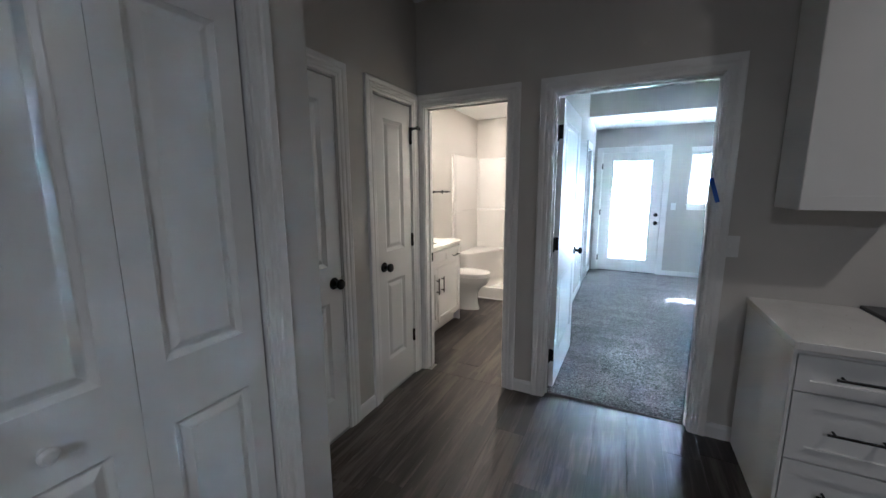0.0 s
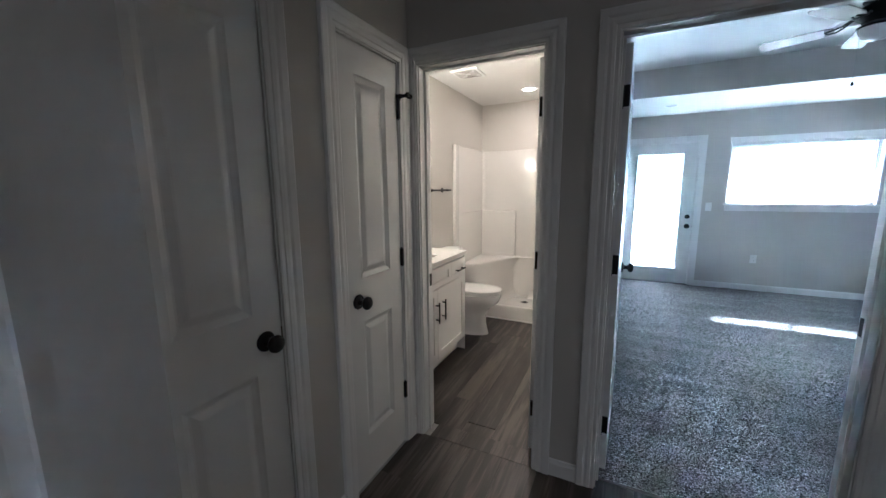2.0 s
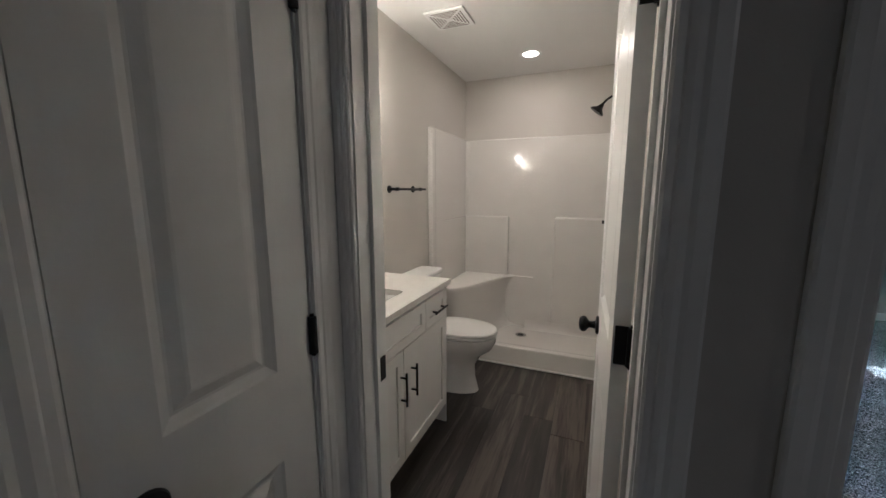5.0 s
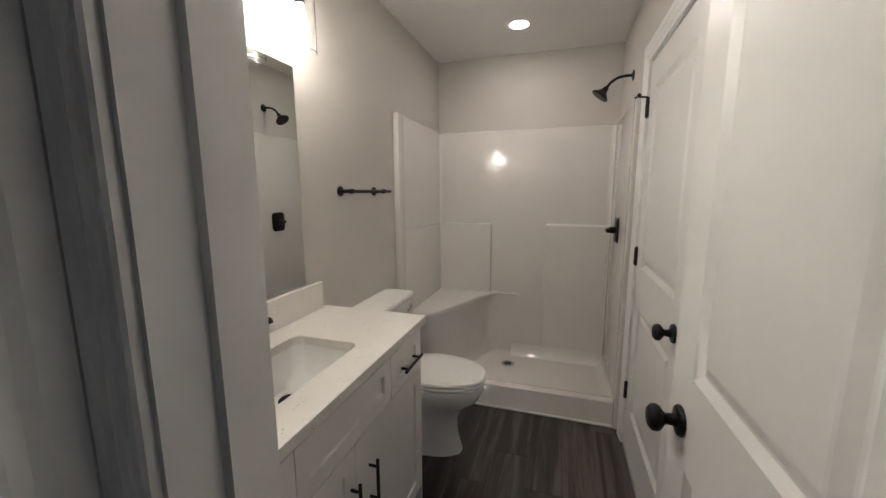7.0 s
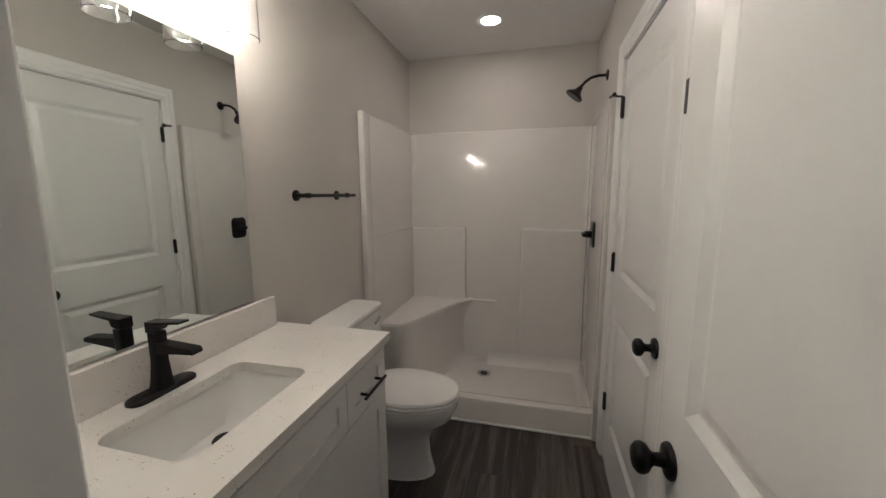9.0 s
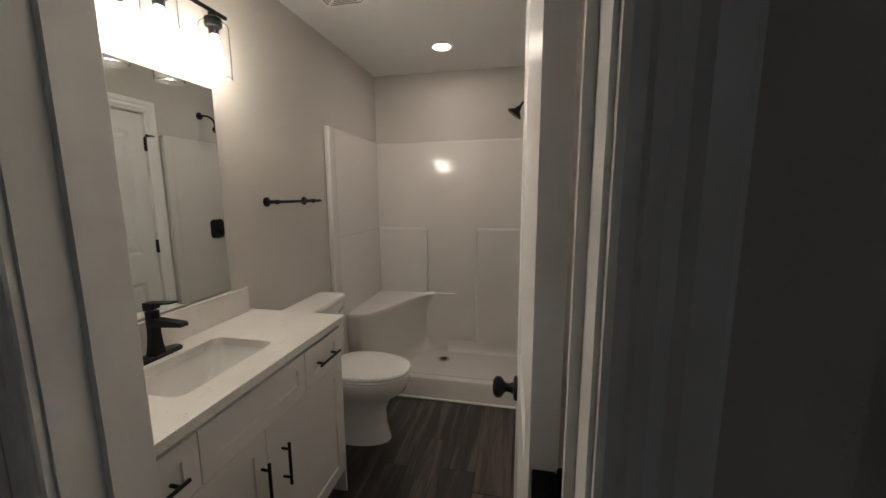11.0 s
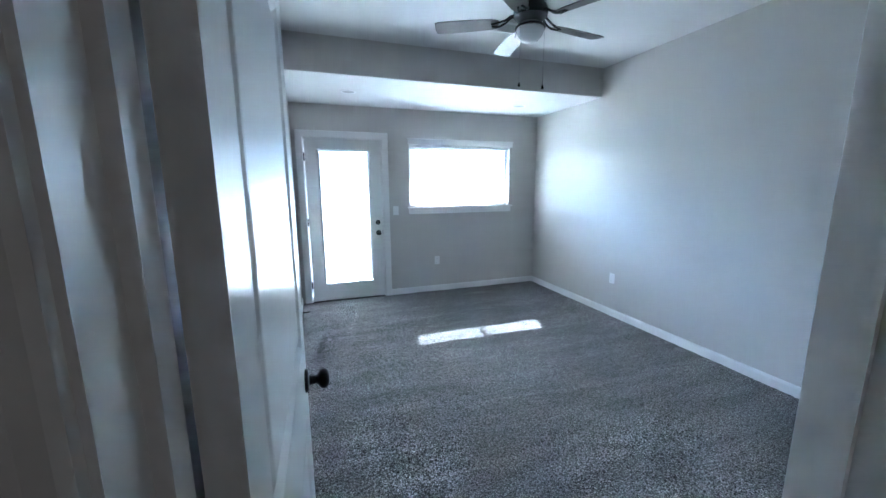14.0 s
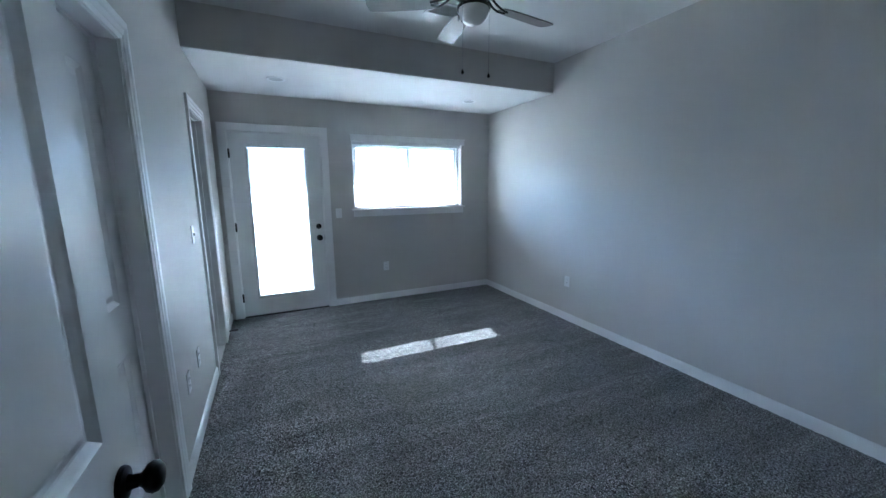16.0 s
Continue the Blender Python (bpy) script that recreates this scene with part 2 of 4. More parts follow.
SHINGLE = material("grey_roof_shingle", (0.3, 0.29, 0.28), 0.9, vary=0.3, scale=4, grain=30, bump=0.5)
MIRROR = bpy.data.materials.new("silvered_mirror")
MIRROR.use_nodes = True
mp = MIRROR.node_tree.nodes["Principled BSDF"]
mp.inputs["Base Color"].default_value = (0.80, 0.84, 0.82, 1)
mp.inputs["Metallic"].default_value, mp.inputs["Roughness"].default_value = 1.0, 0.01


# ---- mesh helpers ----
def finish(name, bm, mat, smooth=False):
    bmesh.ops.recalc_face_normals(bm, faces=bm.faces)
    me = bpy.data.meshes.new(name)
    bm.to_mesh(me)
    bm.free()
    if mat:
        me.materials.append(mat)
    if smooth:
        for f in me.polygons:
            f.use_smooth = True
        me.set_sharp_from_angle(angle=radians(40))
    return new(name, me)


def part(name, bm, mat, parent=None, label="", smooth=False):
    ob = finish(name, bm, mat, smooth)
    if parent:
        ob.parent = parent
        ob.matrix_parent_inverse = Matrix.Identity(4)
    return tagged(ob, label)


def thing(name, label, category, m=None, group="", kind=""):
    ob = new(name)
    ob.empty_display_size = 0.1
    if m is not None:
        ob.matrix_basis = m
    return tagged(ob, label, category, group, kind)


def boxes(*specs, bevel=0.0, seg=2):
    """One bmesh of boxes, each given by its two corners."""
    bm = bmesh.new()
    for a, b in specs:
        c = [(a[i] + b[i]) / 2 for i in range(3)]
        s = [abs(b[i] - a[i]) for i in range(3)]
        bmesh.ops.create_cube(bm, size=1, matrix=Matrix.Translation(c) @ Matrix.Diagonal((*s, 1)))
    if bevel:
        bmesh.ops.bevel(bm, geom=bm.edges[:], offset=bevel, segments=seg, affect="EDGES", profile=0.6)
    return bm


def tube(a, b, r, r2=None, n=20, bm=None, caps=True):
    bm = bm or bmesh.new()
    a, b = Vector(a), Vector(b)
    d = b - a
    m = Matrix.Translation((a + b) / 2) @ d.to_track_quat("Z", "Y").to_matrix().to_4x4()
    bmesh.ops.create_cone(bm, cap_ends=caps, segments=n, radius1=r, radius2=r if r2 is None else r2, depth=d.length, matrix=m)
    return bm


def lathe(profile, axis="z", at=(0, 0, 0), n=28, bm=None):
    """Turns (radius, height) pairs about an axis."""
    bm = bm or bmesh.new()
    rings = []
    for r, h in profile:
        ring = []
        for i in range(n):
            a = 2 * math.pi * i / n
            u, v = r * math.cos(a), r * math.sin(a)
            p = {"z": (u, v, h), "x": (h, u, v), "y": (u, h, v)}[axis]
            ring.append(bm.verts.new(Vector(p) + Vector(at)))
        rings.append(ring)
    for r0, r1 in zip(rings, rings[1:]):
        for i in range(n):
            bm.faces.new((r0[i], r0[(i + 1) % n], r1[(i + 1) % n], r1[i]))
    for ring, (r, h) in ((rings[0], profile[0]), (rings[-1], profile[-1])):
        if r > 1e-4:
            bm.faces.new(ring)
    bmesh.ops.remove_doubles(bm, verts=bm.verts, dist=1e-5)
    return bm


def loft(sections, closed=True, caps=True, bm=None):
    """Skin over sections with the same number of points."""
    bm = bm or bmesh.new()
    rings = [[bm.verts.new(p) for p in s] for s in sections]
    n = len(rings[0])
    for r0, r1 in zip(rings, rings[1:]):
        for i in range(n if closed else n - 1):
            bm.faces.new((r0[i], r0[(i + 1) % n], r1[(i + 1) % n], r1[i]))
    if caps:
        bm.faces.new(rings[0])
        bm.faces.new(rings[-1])
    return bm


def sweep(points, r, n=12, bm=None):
    """A round rod along points."""
    bm = bm or bmesh.new()
    pts = [Vector(p) for p in points]
    sections = []
    side = None
    for i, p in enumerate(pts):
        d = (pts[min(i + 1, len(pts) - 1)] - pts[max(i - 1, 0)]).normalized()
        side = (side - d * side.dot(d)).normalized() if side else d.orthogonal().normalized()
        up = d.cross(side)
        sections.append([p + (side * math.cos(2 * math.pi * k / n) + up * math.sin(2 * math.pi * k / n)) * r for k in range(n)])
    return loft(sections, bm=bm)


def rounded(w, d, r, z, cx=0, cy=0, n=6):
    """Points of a rounded rectangle at height z."""
    pts = []
    for sx, sy, a0 in ((1, 1, 0), (-1, 1, 90), (-1, -1, 180), (1, -1, 270)):
        for k in range(n + 1):
            a = radians(a0 + 90 * k / n)
            pts.append((cx + sx * (w / 2 - r) + r * math.cos(a), cy + sy * (d / 2 - r) + r * math.sin(a), z))
    return pts


def turned(bm, m):
    bmesh.ops.transform(bm, matrix=m, verts=bm.verts)
    return bm


# ---- walls, floors, ceilings ----
def wall(name, axis, face0, face1, a0, a1, z0, z1, openings=(), mat=WALL, label="warm grey painted plasterboard wall"):
    """A wall between two faces on an axis ('x': it runs along y), with openings (a0, a1, z0, z1) cut through."""
    cuts = sorted(openings)
    spans, at = [], a0
    for o0, o1, oz0, oz1 in cuts:
        if o0 > at:
            spans.append((at, o0, z0, z1))
        if oz0 > z0:
            spans.append((o0, o1, z0, oz0))
        if oz1 < z1:
            spans.append((o0, o1, oz1, z1))
        at = o1
    if at < a1:
        spans.append((at, a1, z0, z1))
    specs = []
    for s0, s1, sz0, sz1 in spans:
        if axis == "x":
            specs.append(((face0, s0, sz0), (face1, s1, sz1)))
        else:
            specs.append(((s0, face0, sz0), (s1, face1, sz1)))
    return tagged(part(name, boxes(*specs), mat), label, "wall", kind="structure")


TOP = 2.74
BATH_TOP = 2.46
HEAD = 2.045
wall("wall_hall_doors", "y", 2.80, 2.915, -1.765, 4.6, 0, TOP, [(-0.953, -0.295, 0, HEAD), (-0.025, 0.858, 0, HEAD)])
wall("wall_hall_west", "x", -1.115, -1.0, 1.39, 2.80, 0, TOP, [(1.462, 1.945, 0, HEAD), (2.25, 2.715, 0, HEAD)])
wall("wall_hall_return", "y", 1.275, 1.39, -1.765, -0.745, 0, TOP)
wall("wall_bifold", "x", -0.745, -0.63, -4.0, 1.39, 0, TOP, [(0.385, 1.162, 0, HEAD)])
wall("wall_closet_back", "x", -1.88, -1.765, -4.0, 2.915, 0, TOP)
wall("wall_bath_west", "x", -1.765, -1.65, 2.915, 5.80, 0, TOP)
wall("wall_bath_north", "y", 5.685, 5.80, -1.65, -0.25, 0, TOP)
wall("wall_bath_bedroom", "x", -0.25, -0.13, 2.915, 7.39, 0, TOP, [(3.93, 4.745, 0, HEAD), (6.095, 6.705, 0, HEAD)])
wall("wall_bedroom_north", "y", 7.39, 7.53, -1.765, 3.34, 0, TOP, [(-0.012, 0.937, 0, 2.05), (1.29, 2.765, 1.19, 2.005)])
wall("wall_bedroom_east", "x", 3.20, 3.34, 2.915, 7.39, 0, TOP)
wall("wall_closet_west", "x", -1.765, -1.65, 5.80, 7.39, 0, TOP)
wall("wall_kitchen_east", "x", 4.45, 4.6, -4.0, 2.80, 0, TOP)
wall("wall_kitchen_south", "y", -4.15, -4.0, -1.88, 4.6, 0, TOP)
tagged(part("soffit", boxes(((-0.13, 6.11, 2.44), (3.2, 7.39, TOP)), bevel=0.003, seg=1), WALL), "grey boxed ceiling drop over the window wall", "soffit", kind="structure")
tagged(part("ceiling_soffit", boxes(((-0.128, 6.113, 2.434), (3.198, 7.388, 2.4395))), CEIL), "white underside of the ceiling drop", "ceiling", kind="structure")
tagged(part("ceiling", boxes(((-1.88, -4.15, TOP), (4.6, 7.53, TOP + 0.15))), CEIL), "white lightly textured ceiling", "ceiling", kind="structure")
tagged(part("ceiling_bath", boxes(((-1.65, 2.915, BATH_TOP), (-0.25, 5.685, BATH_TOP + 0.05))), CEIL), "white bathroom ceiling", "ceiling", kind="structure")
tagged(part("subfloor", boxes(((-1.88, -4.15, -0.15), (4.6, 7.53, -0.012))), CONCRETE), "slab under the floors", "floor", kind="structure")


def carpet():
    """A carpet of small uneven tufts."""
    x0, x1, y0, y1, cell = -0.13, 3.2, 2.87, 7.39, 0.0085
    nx, ny = int((x1 - x0) / cell), int((y1 - y0) / cell)
    rng = np.random.default_rng(4)
    gx, gy = np.meshgrid(np.linspace(x0, x1, nx), np.linspace(y0, y1, ny))
    inner = ((gx > x0 + 0.01) & (gx < x1 - 0.01) & (gy > y0 + 0.01) & (gy < y1 - 0.01)).astype(float)
    gx = gx + inner * rng.uniform(-0.35, 0.35, gx.shape) * cell
    gy = gy + inner * rng.uniform(-0.35, 0.35, gy.shape) * cell
    gz = 0.004 + rng.random(gx.shape) ** 1.2 * 0.007
    # low, broad swells where the pile was brushed or trodden
    gz += 0.002 * np.sin(gx * 7.3 + 1.7 * np.sin(gy * 2.1)) * np.sin(gy * 5.1 + 1.1 * np.sin(gx * 3.3))
    v = np.stack([gx, gy, gz], -1).reshape(-1, 3)
    i = np.arange(nx * ny).reshape(ny, nx)
    q = np.stack([i[:-1, :-1], i[:-1, 1:], i[1:, 1:], i[1:, :-1]], -1).reshape(-1, 4)
    # the doorway strip of the wall takes the carpet only between the jambs
    c = v[q].mean(1)
    ok = (c[:, 1] > 2.916) | ((c[:, 0] > -0.02) & (c[:, 0] < 0.853))
    q = q[ok]
    me = bpy.data.meshes.new("carpet")
    me.from_pydata(v.tolist(), [], q.tolist())
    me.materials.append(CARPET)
    return tagged(new("carpet", me), "grey cut-pile bedroom carpet with brushed tracks", "carpet", kind="stuff")


carpet()


# ---- doors and trim ----
CASING = ((0.0, 0.0), (0.0, 0.009), (0.006, 0.012), (0.018, 0.012), (0.022, 0.015), (0.034, 0.0165), (0.046, 0.0145), (0.056, 0.018), (0.078, 0.019), (0.084, 0.016), (0.084, 0.0))


def casing(width, height, slim=1.0, profile=CASING):
    """Mitred door casing round an opening of that width: local x along the wall, y out of it, z up; the opening starts at x = 0. slim: how far the first leg is ripped down to fit a corner."""
    gap = 0.005
    inner = [(-gap, 0.0, -slim, 0), (-gap, height + gap, -slim, 1), (width + gap, height + gap, 1, 1), (width + gap, 0.0, 1, 0)]
    return loft([[(x + u * sx, v, z + u * sz) for u, v in profile] for x, z, sx, sz in inner])


def placed(bm, axis, side, at, start):
    """From the local frame of casing() to a wall: axis 'y' wall runs along x and faces -y when side is -1."""
    if axis == "y":
        m = Matrix(((1, 0, 0, start), (0, side, 0, at), (0, 0, 1, 0), (0, 0, 0, 1)))
    else:
        m = Matrix(((0, side, 0, at), (1, 0, 0, start), (0, 0, 1, 0), (0, 0, 0, 1)))
    return turned(bm, m)


def jamb(axis, f0, f1, a0, a1, height, stop=None):
    """Lining of an opening: two sides and a head, 18 mm thick, with a door stop at the given depth."""
    t = 0.018
    rows = [((a0, f0, 0), (a0 + t, f1, height)), ((a1 - t, f0, 0), (a1, f1, height)), ((a0 + t, f0, height - t), (a1 - t, f1, height))]
    if stop is not None:
        s0, s1 = stop
        rows += [((a0 + t, s0, 0), (a0 + t + 0.011, s1, height - t)), ((a1 - t - 0.011, s0, 0), (a1 - t, s1, height - t)), ((a0 + t + 0.011, s0, height - t - 0.011), (a1 - t - 0.011, s1, height - t))]
    if axis == "x":
        rows = [((p[1], p[0], p[2]), (q[1], q[0], q[2])) for p, q in rows]
    return boxes(*rows)


def panel_face(bm, w, h, y, out, panels, steps):
    """One face of a moulded door at depth y (out: +1 or -1): flat stiles and rails, and panels sunk and raised by steps of (inset, depth)."""
    xs = sorted({0, w, *[p[0] for p in panels], *[p[1] for p in panels]})
    zs = sorted({0, h, *[p[2] for p in panels], *[p[3] for p in panels]})
    for xa, xb in zip(xs, xs[1:]):
        for za, zb in zip(zs, zs[1:]):
            if any(p[0] - 1e-6 <= xa and xb <= p[1] + 1e-6 and p[2] - 1e-6 <= za and zb <= p[3] + 1e-6 for p in panels):
                continue
            bm.faces.new([bm.verts.new(c) for c in ((xa, y, za), (xb, y, za), (xb, y, zb), (xa, y, zb))])
    for xa, xb, za, zb in panels:
        last = None
        for inset, depth in ((0, 0), *steps):
            ring = [bm.verts.new(c) for c in ((xa + inset, y - out * depth, za + inset), (xb - inset, y - out * depth, za + inset), (xb - inset, y - out * depth, zb - inset), (xa + inset, y - out * depth, zb - inset))]
            if last:
                for i in range(4):
                    bm.faces.new((last[i], last[(i + 1) % 4], ring[(i + 1) % 4], ring[i]))
            last = ring
        bm.faces.new(last)


MOULDED = ((0.006, 0.004), (0.020, 0.0115), (0.026, 0.0115), (0.046, 0.004), (0.052, 0.003))


def door_leaf(w, h=2.03, t=0.035, panels=None, steps=MOULDED):
    """Moulded two-panel leaf: local x from 0 to w, y from 0 to t, z from 0 to h."""
    if panels is None:
        s = min(0.105, w * 0.235)
        panels = [(s, w - s, 0.235, 0.81), (s, w - s, 1.015, h - 0.125)]
    bm = bmesh.new()
    panel_face(bm, w, h, 0.0, -1, panels, steps)
    panel_face(bm, w, h, t, 1, panels, steps)
    for a, b in (((0, 0), (w, 0)), ((w, 0), (w, h)), ((w, h), (0, h)), ((0, h), (0, 0))):
        bm.faces.new([bm.verts.new(c) for c in ((a[0], 0, a[1]), (b[0], 0, b[1]), (b[0], t, b[1]), (a[0], t, a[1]))])
    bmesh.ops.remove_doubles(bm, verts=bm.verts, dist=1e-5)
    return bm


KNOB = ((0.0, 0.0), (0.033, 0.0), (0.034, 0.004), (0.031, 0.009), (0.016, 0.012), (0.013, 0.018), (0.012, 0.030), (0.017, 0.036), (0.026, 0.042), (0.0295, 0.050), (0.028, 0.059), (0.020, 0.066), (0.0, 0.069))


def knob_mesh(x, y, z, out):
    return lathe([(r, out * d) for r, d in KNOB], "y", (x, y, z))


def hinge_mesh(x, y, z):
    """The knuckle of a butt hinge."""
    bm = tube((x, y, z - 0.045), (x, y, z + 0.045), 0.0105, n=12)
    for k in (-0.0475, 0.0475):
        tube((x, y, z + k - 0.003), (x, y, z + k + 0.003), 0.005, n=10, bm=bm)
    return bm


def add_knob(leaf, x, z, sides, t=0.035):
    for side in sides:
        part("knob", knob_mesh(x, t if side > 0 else 0.0, z, side), BLACK, leaf, "matte black round door knob", True)


def hinge_plates(leaf, edge_x, t, zs=(0.24, 1.05, 1.79)):
    for z in zs:
        part("hinge_plate", boxes(((edge_x - 0.0025, 0.003, z - 0.045), (edge_x + 0.0015, t - 0.004, z + 0.045)), bevel=0.001, seg=1), BLACK, leaf, "black hinge leaf in the door edge")


def doorway(name, label, axis, f0, f1, a0, a1, sides=(-1, 1), stop=None, slim=1.0):
    """The lining and casings of one doorway."""
    d = thing(name, label, "door", kind="structure")
    part("jamb", jamb(axis, f0, f1, a0, a1, HEAD, stop), TRIM, d)
    w = a1 - a0 - 0.036
    for side in sides:
        at = f0 if side < 0 else f1
        part("casing", placed(casing(w, HEAD - 0.018, slim), axis, side, at, a0 + 0.018), TRIM, d, "white moulded casing")
    return d


def closed_closet_door(name, a0, a1, hinge_far, stopper):
    """A narrow closet door shut in the hall's west wall."""
    d = doorway(name, "narrow white two-panel closet door, shut, with a black knob", "x", -1.115, -1.0, a0, a1, (1,), (-1.06, -1.045))
    w = a1 - a0 - 0.036 - 0.006
    leaf = part("leaf", door_leaf(w, 2.009), DOORPAINT, d)
    # local x runs along +y, the face y = 0 looks to the hall (+x)
    leaf.matrix_basis = Matrix(((0, -1, 0, -1.004), (1, 0, 0, a0 + 0.021), (0, 0, 1, 0.012), (0, 0, 0, 1)))
    knob_x = 0.065 if hinge_far else w - 0.065
    add_knob(leaf, knob_x, 0.915, (-1,))
    latch = -0.002 if hinge_far else w + 0.002
    part("latch_plate", boxes(((latch - 0.003, -0.001, 0.885), (latch + 0.003, 0.012, 0.945)), bevel=0.001, seg=1), BLACK, leaf)
    hx = w + 0.003 if hinge_far else -0.003
    for z in (0.31, 1.06, 1.80):
        part("hinge", hinge_mesh(hx, -0.006, z), BLACK, leaf, smooth=True)
    if stopper:
        bm = tube((hx, -0.008, 1.856), (hx, -0.06, 1.862), 0.008, n=10)
        tube((hx - 0.02, -0.03, 1.86), (hx + 0.03, -0.052, 1.862), 0.007, n=10, bm=bm)
        tube((hx + 0.026, -0.05, 1.862), (hx + 0.042, -0.056, 1.862), 0.012, n=12, bm=bm)
        tube((hx, -0.058, 1.862), (hx, -0.07, 1.863), 0.012, n=12, bm=bm)
        tube((hx, -0.008, 1.845), (hx, -0.008, 1.868), 0.013, n=12, bm=bm)
        part("hinge_stop", bm, BLACK, leaf, "black hinge-pin door stop", True)
    return d


closed_closet_door("door_1", 1.462, 1.945, False, False)
closed_closet_door("door_2", 2.25, 2.715, True, True)

# bathroom entry, its leaf swung into the bathroom
bath_door = doorway("door_3", "white two-panel bathroom door standing open", "y", 2.80, 2.915, -0.953, -0.295, (-1, 1), (2.85, 2.863), 0.5)
leaf = part("leaf", door_leaf(0.616, 2.008), DOORPAINT, bath_door)
leaf.matrix_basis = Matrix.Translation((-0.321, 2.925, 0.012)) @ Matrix.Rotation(radians(91.6), 4, "Z")
add_knob(leaf, 0.550, 0.9, (1, -1))
hinge_plates(leaf, 0.0, 0.035)
for z in (0.25, 1.06, 1.80):
    part("hinge", hinge_mesh(-0.317, 2.924, z), BLACK, bath_door, smooth=True)
    part("hinge_leaf", boxes(((-0.3155, 2.868, z - 0.045), (-0.312, 2.914, z + 0.045))), BLACK, bath_door)
part("strike_plate", boxes(((-0.9352, 2.875, 0.875), (-0.932, 2.905, 0.945)), bevel=0.001, seg=1), BLACK, bath_door)

# bedroom door, swung against the bedroom's west wall
bed_door = doorway("door_4", "white two-panel bedroom door standing open over the carpet", "y", 2.80, 2.915, -0.025, 0.858, (-1, 1), (2.85, 2.863))
leaf = part("leaf", door_leaf(0.80, 2.0), DOORPAINT, bed_door)
leaf.matrix_basis = Matrix.Translation((-0.003, 2.923, 0.02)) @ Matrix.Rotation(radians(89), 4, "Z") @ Matrix.Translation((0, -0.035, 0))
add_knob(leaf, 0.732, 0.9, (1, -1))
hinge_plates(leaf, 0.0, 0.035)
for z in (0.25, 1.06, 1.80):
    part("hinge", hinge_mesh(-0.004, 2.921, z), BLACK, bed_door, smooth=True)
    part("hinge_leaf", boxes(((-0.0075, 2.868, z - 0.045), (-0.0035, 2.914, z + 0.045))), BLACK, bed_door)
part("strike_plate", boxes(((0.836, 2.868, 0.875), (0.8405, 2.905, 0.945)), bevel=0.001, seg=1), BLACK, bed_door)
part("threshold", boxes(((-0.007, 2.855, -0.004), (0.84, 2.872, 0.006)), bevel=0.002, seg=1), BLADE, bed_door, "thin strip between plank and carpet")

# door between bathroom and bedroom, shut
link_door = doorway("door_5", "white two-panel door shut between bathroom and bedroom", "x", -0.25, -0.13, 3.93, 4.745, (-1, 1), (-0.207, -0.195))
leaf = part("leaf", door_leaf(0.773, 2.007), DOORPAINT, link_door)
leaf.matrix_basis = Matrix(((0, 1, 0, -0.247), (1, 0, 0, 3.951), (0, 0, 1, 0.014), (0, 0, 0, 1)))
add_knob(leaf, 0.065, 0.905, (-1, 1))
part("latch_plate", boxes(((-0.005, -0.001, 0.875), (0.001, 0.012, 0.935))), BLACK, leaf)
for z in (0.31, 1.06, 1.80):
    part("hinge", hinge_mesh(0.776, -0.006, z), BLACK, leaf, smooth=True)
bm = tube((0.776, -0.008, 1.85), (0.776, -0.055, 1.856), 0.005, n=10)
tube((0.77, -0.052, 1.856), (0.80, -0.06, 1.856), 0.006, n=10, bm=bm)
tube((0.76, -0.05, 1.856), (0.75, -0.05, 1.856), 0.010, n=12, bm=bm)
part("hinge_stop", bm, BLACK, leaf, "black hinge-pin door stop", True)

part("catch_plate", boxes(((-0.272, 3.845, 1.615), (-0.266, 3.872, 1.70)), bevel=0.0015, seg=1), BLACK, link_door, "small black plate on the casing")

# closet doorway of the bedroom, open
closet_way = doorway("door_6", "white-cased closet doorway in the bedroom", "x", -0.25, -0.13, 6.095, 6.705, (1,), (-0.18, -0.168))
part("strike_plate", boxes(((-0.225, 6.6865, 0.88), (-0.20, 6.683, 0.94))), BLACK, closet_way)

# bifold closet doors in the hall
bifold = thing("door_7", "white moulded bifold closet doors, shut, with a wooden knob", "door", kind="structure")
part("jamb", jamb("x", -0.745, -0.63, 0.385, 1.162, HEAD), TRIM, bifold)
part("casing", placed(casing(0.741, HEAD - 0.018), "x", 1, -0.63, 0.403), TRIM, bifold, "white moulded casing")
RAISED = ((0.003, 0.004), (0.014, 0.0135), (0.019, 0.0135), (0.040, 0.002), (0.044, 0.0012))
for a in (0.406, 0.7752):
    w = 0.368 if a < 0.7 else 0.361
    leaf = part("leaf", door_leaf(w, 2.0, 0.03, [(0.068, w - 0.068, 0.16, 0.79), (0.068, w - 0.068, 0.972, 1.90)], RAISED), DOORPAINT, bifold)
    leaf.matrix_basis = Matrix(((0, -1, 0, -0.648), (1, 0, 0, a), (0, 0, 1, 0.015), (0, 0, 0, 1)))
    if a < 0.7:
        part("knob", lathe([(0.0, 0), (0.011, 0.0), (0.009, -0.008), (0.012, -0.016), (0.018, -0.022), (0.019, -0.029), (0.013, -0.036), (0.0, -0.038)], "y", (0.19, 0, 0.875)), PLATE, leaf, "small white round knob", True)
part("track", boxes(((-0.70, 0.403, 2.018), (-0.66, 1.144, 2.027))), BLACK, bifold)

BASE = ((0.0, 0.0), (0.012, 0.0), (0.012, 0.066), (0.009, 0.076), (0.006, 0.084), (0.0, 0.088))


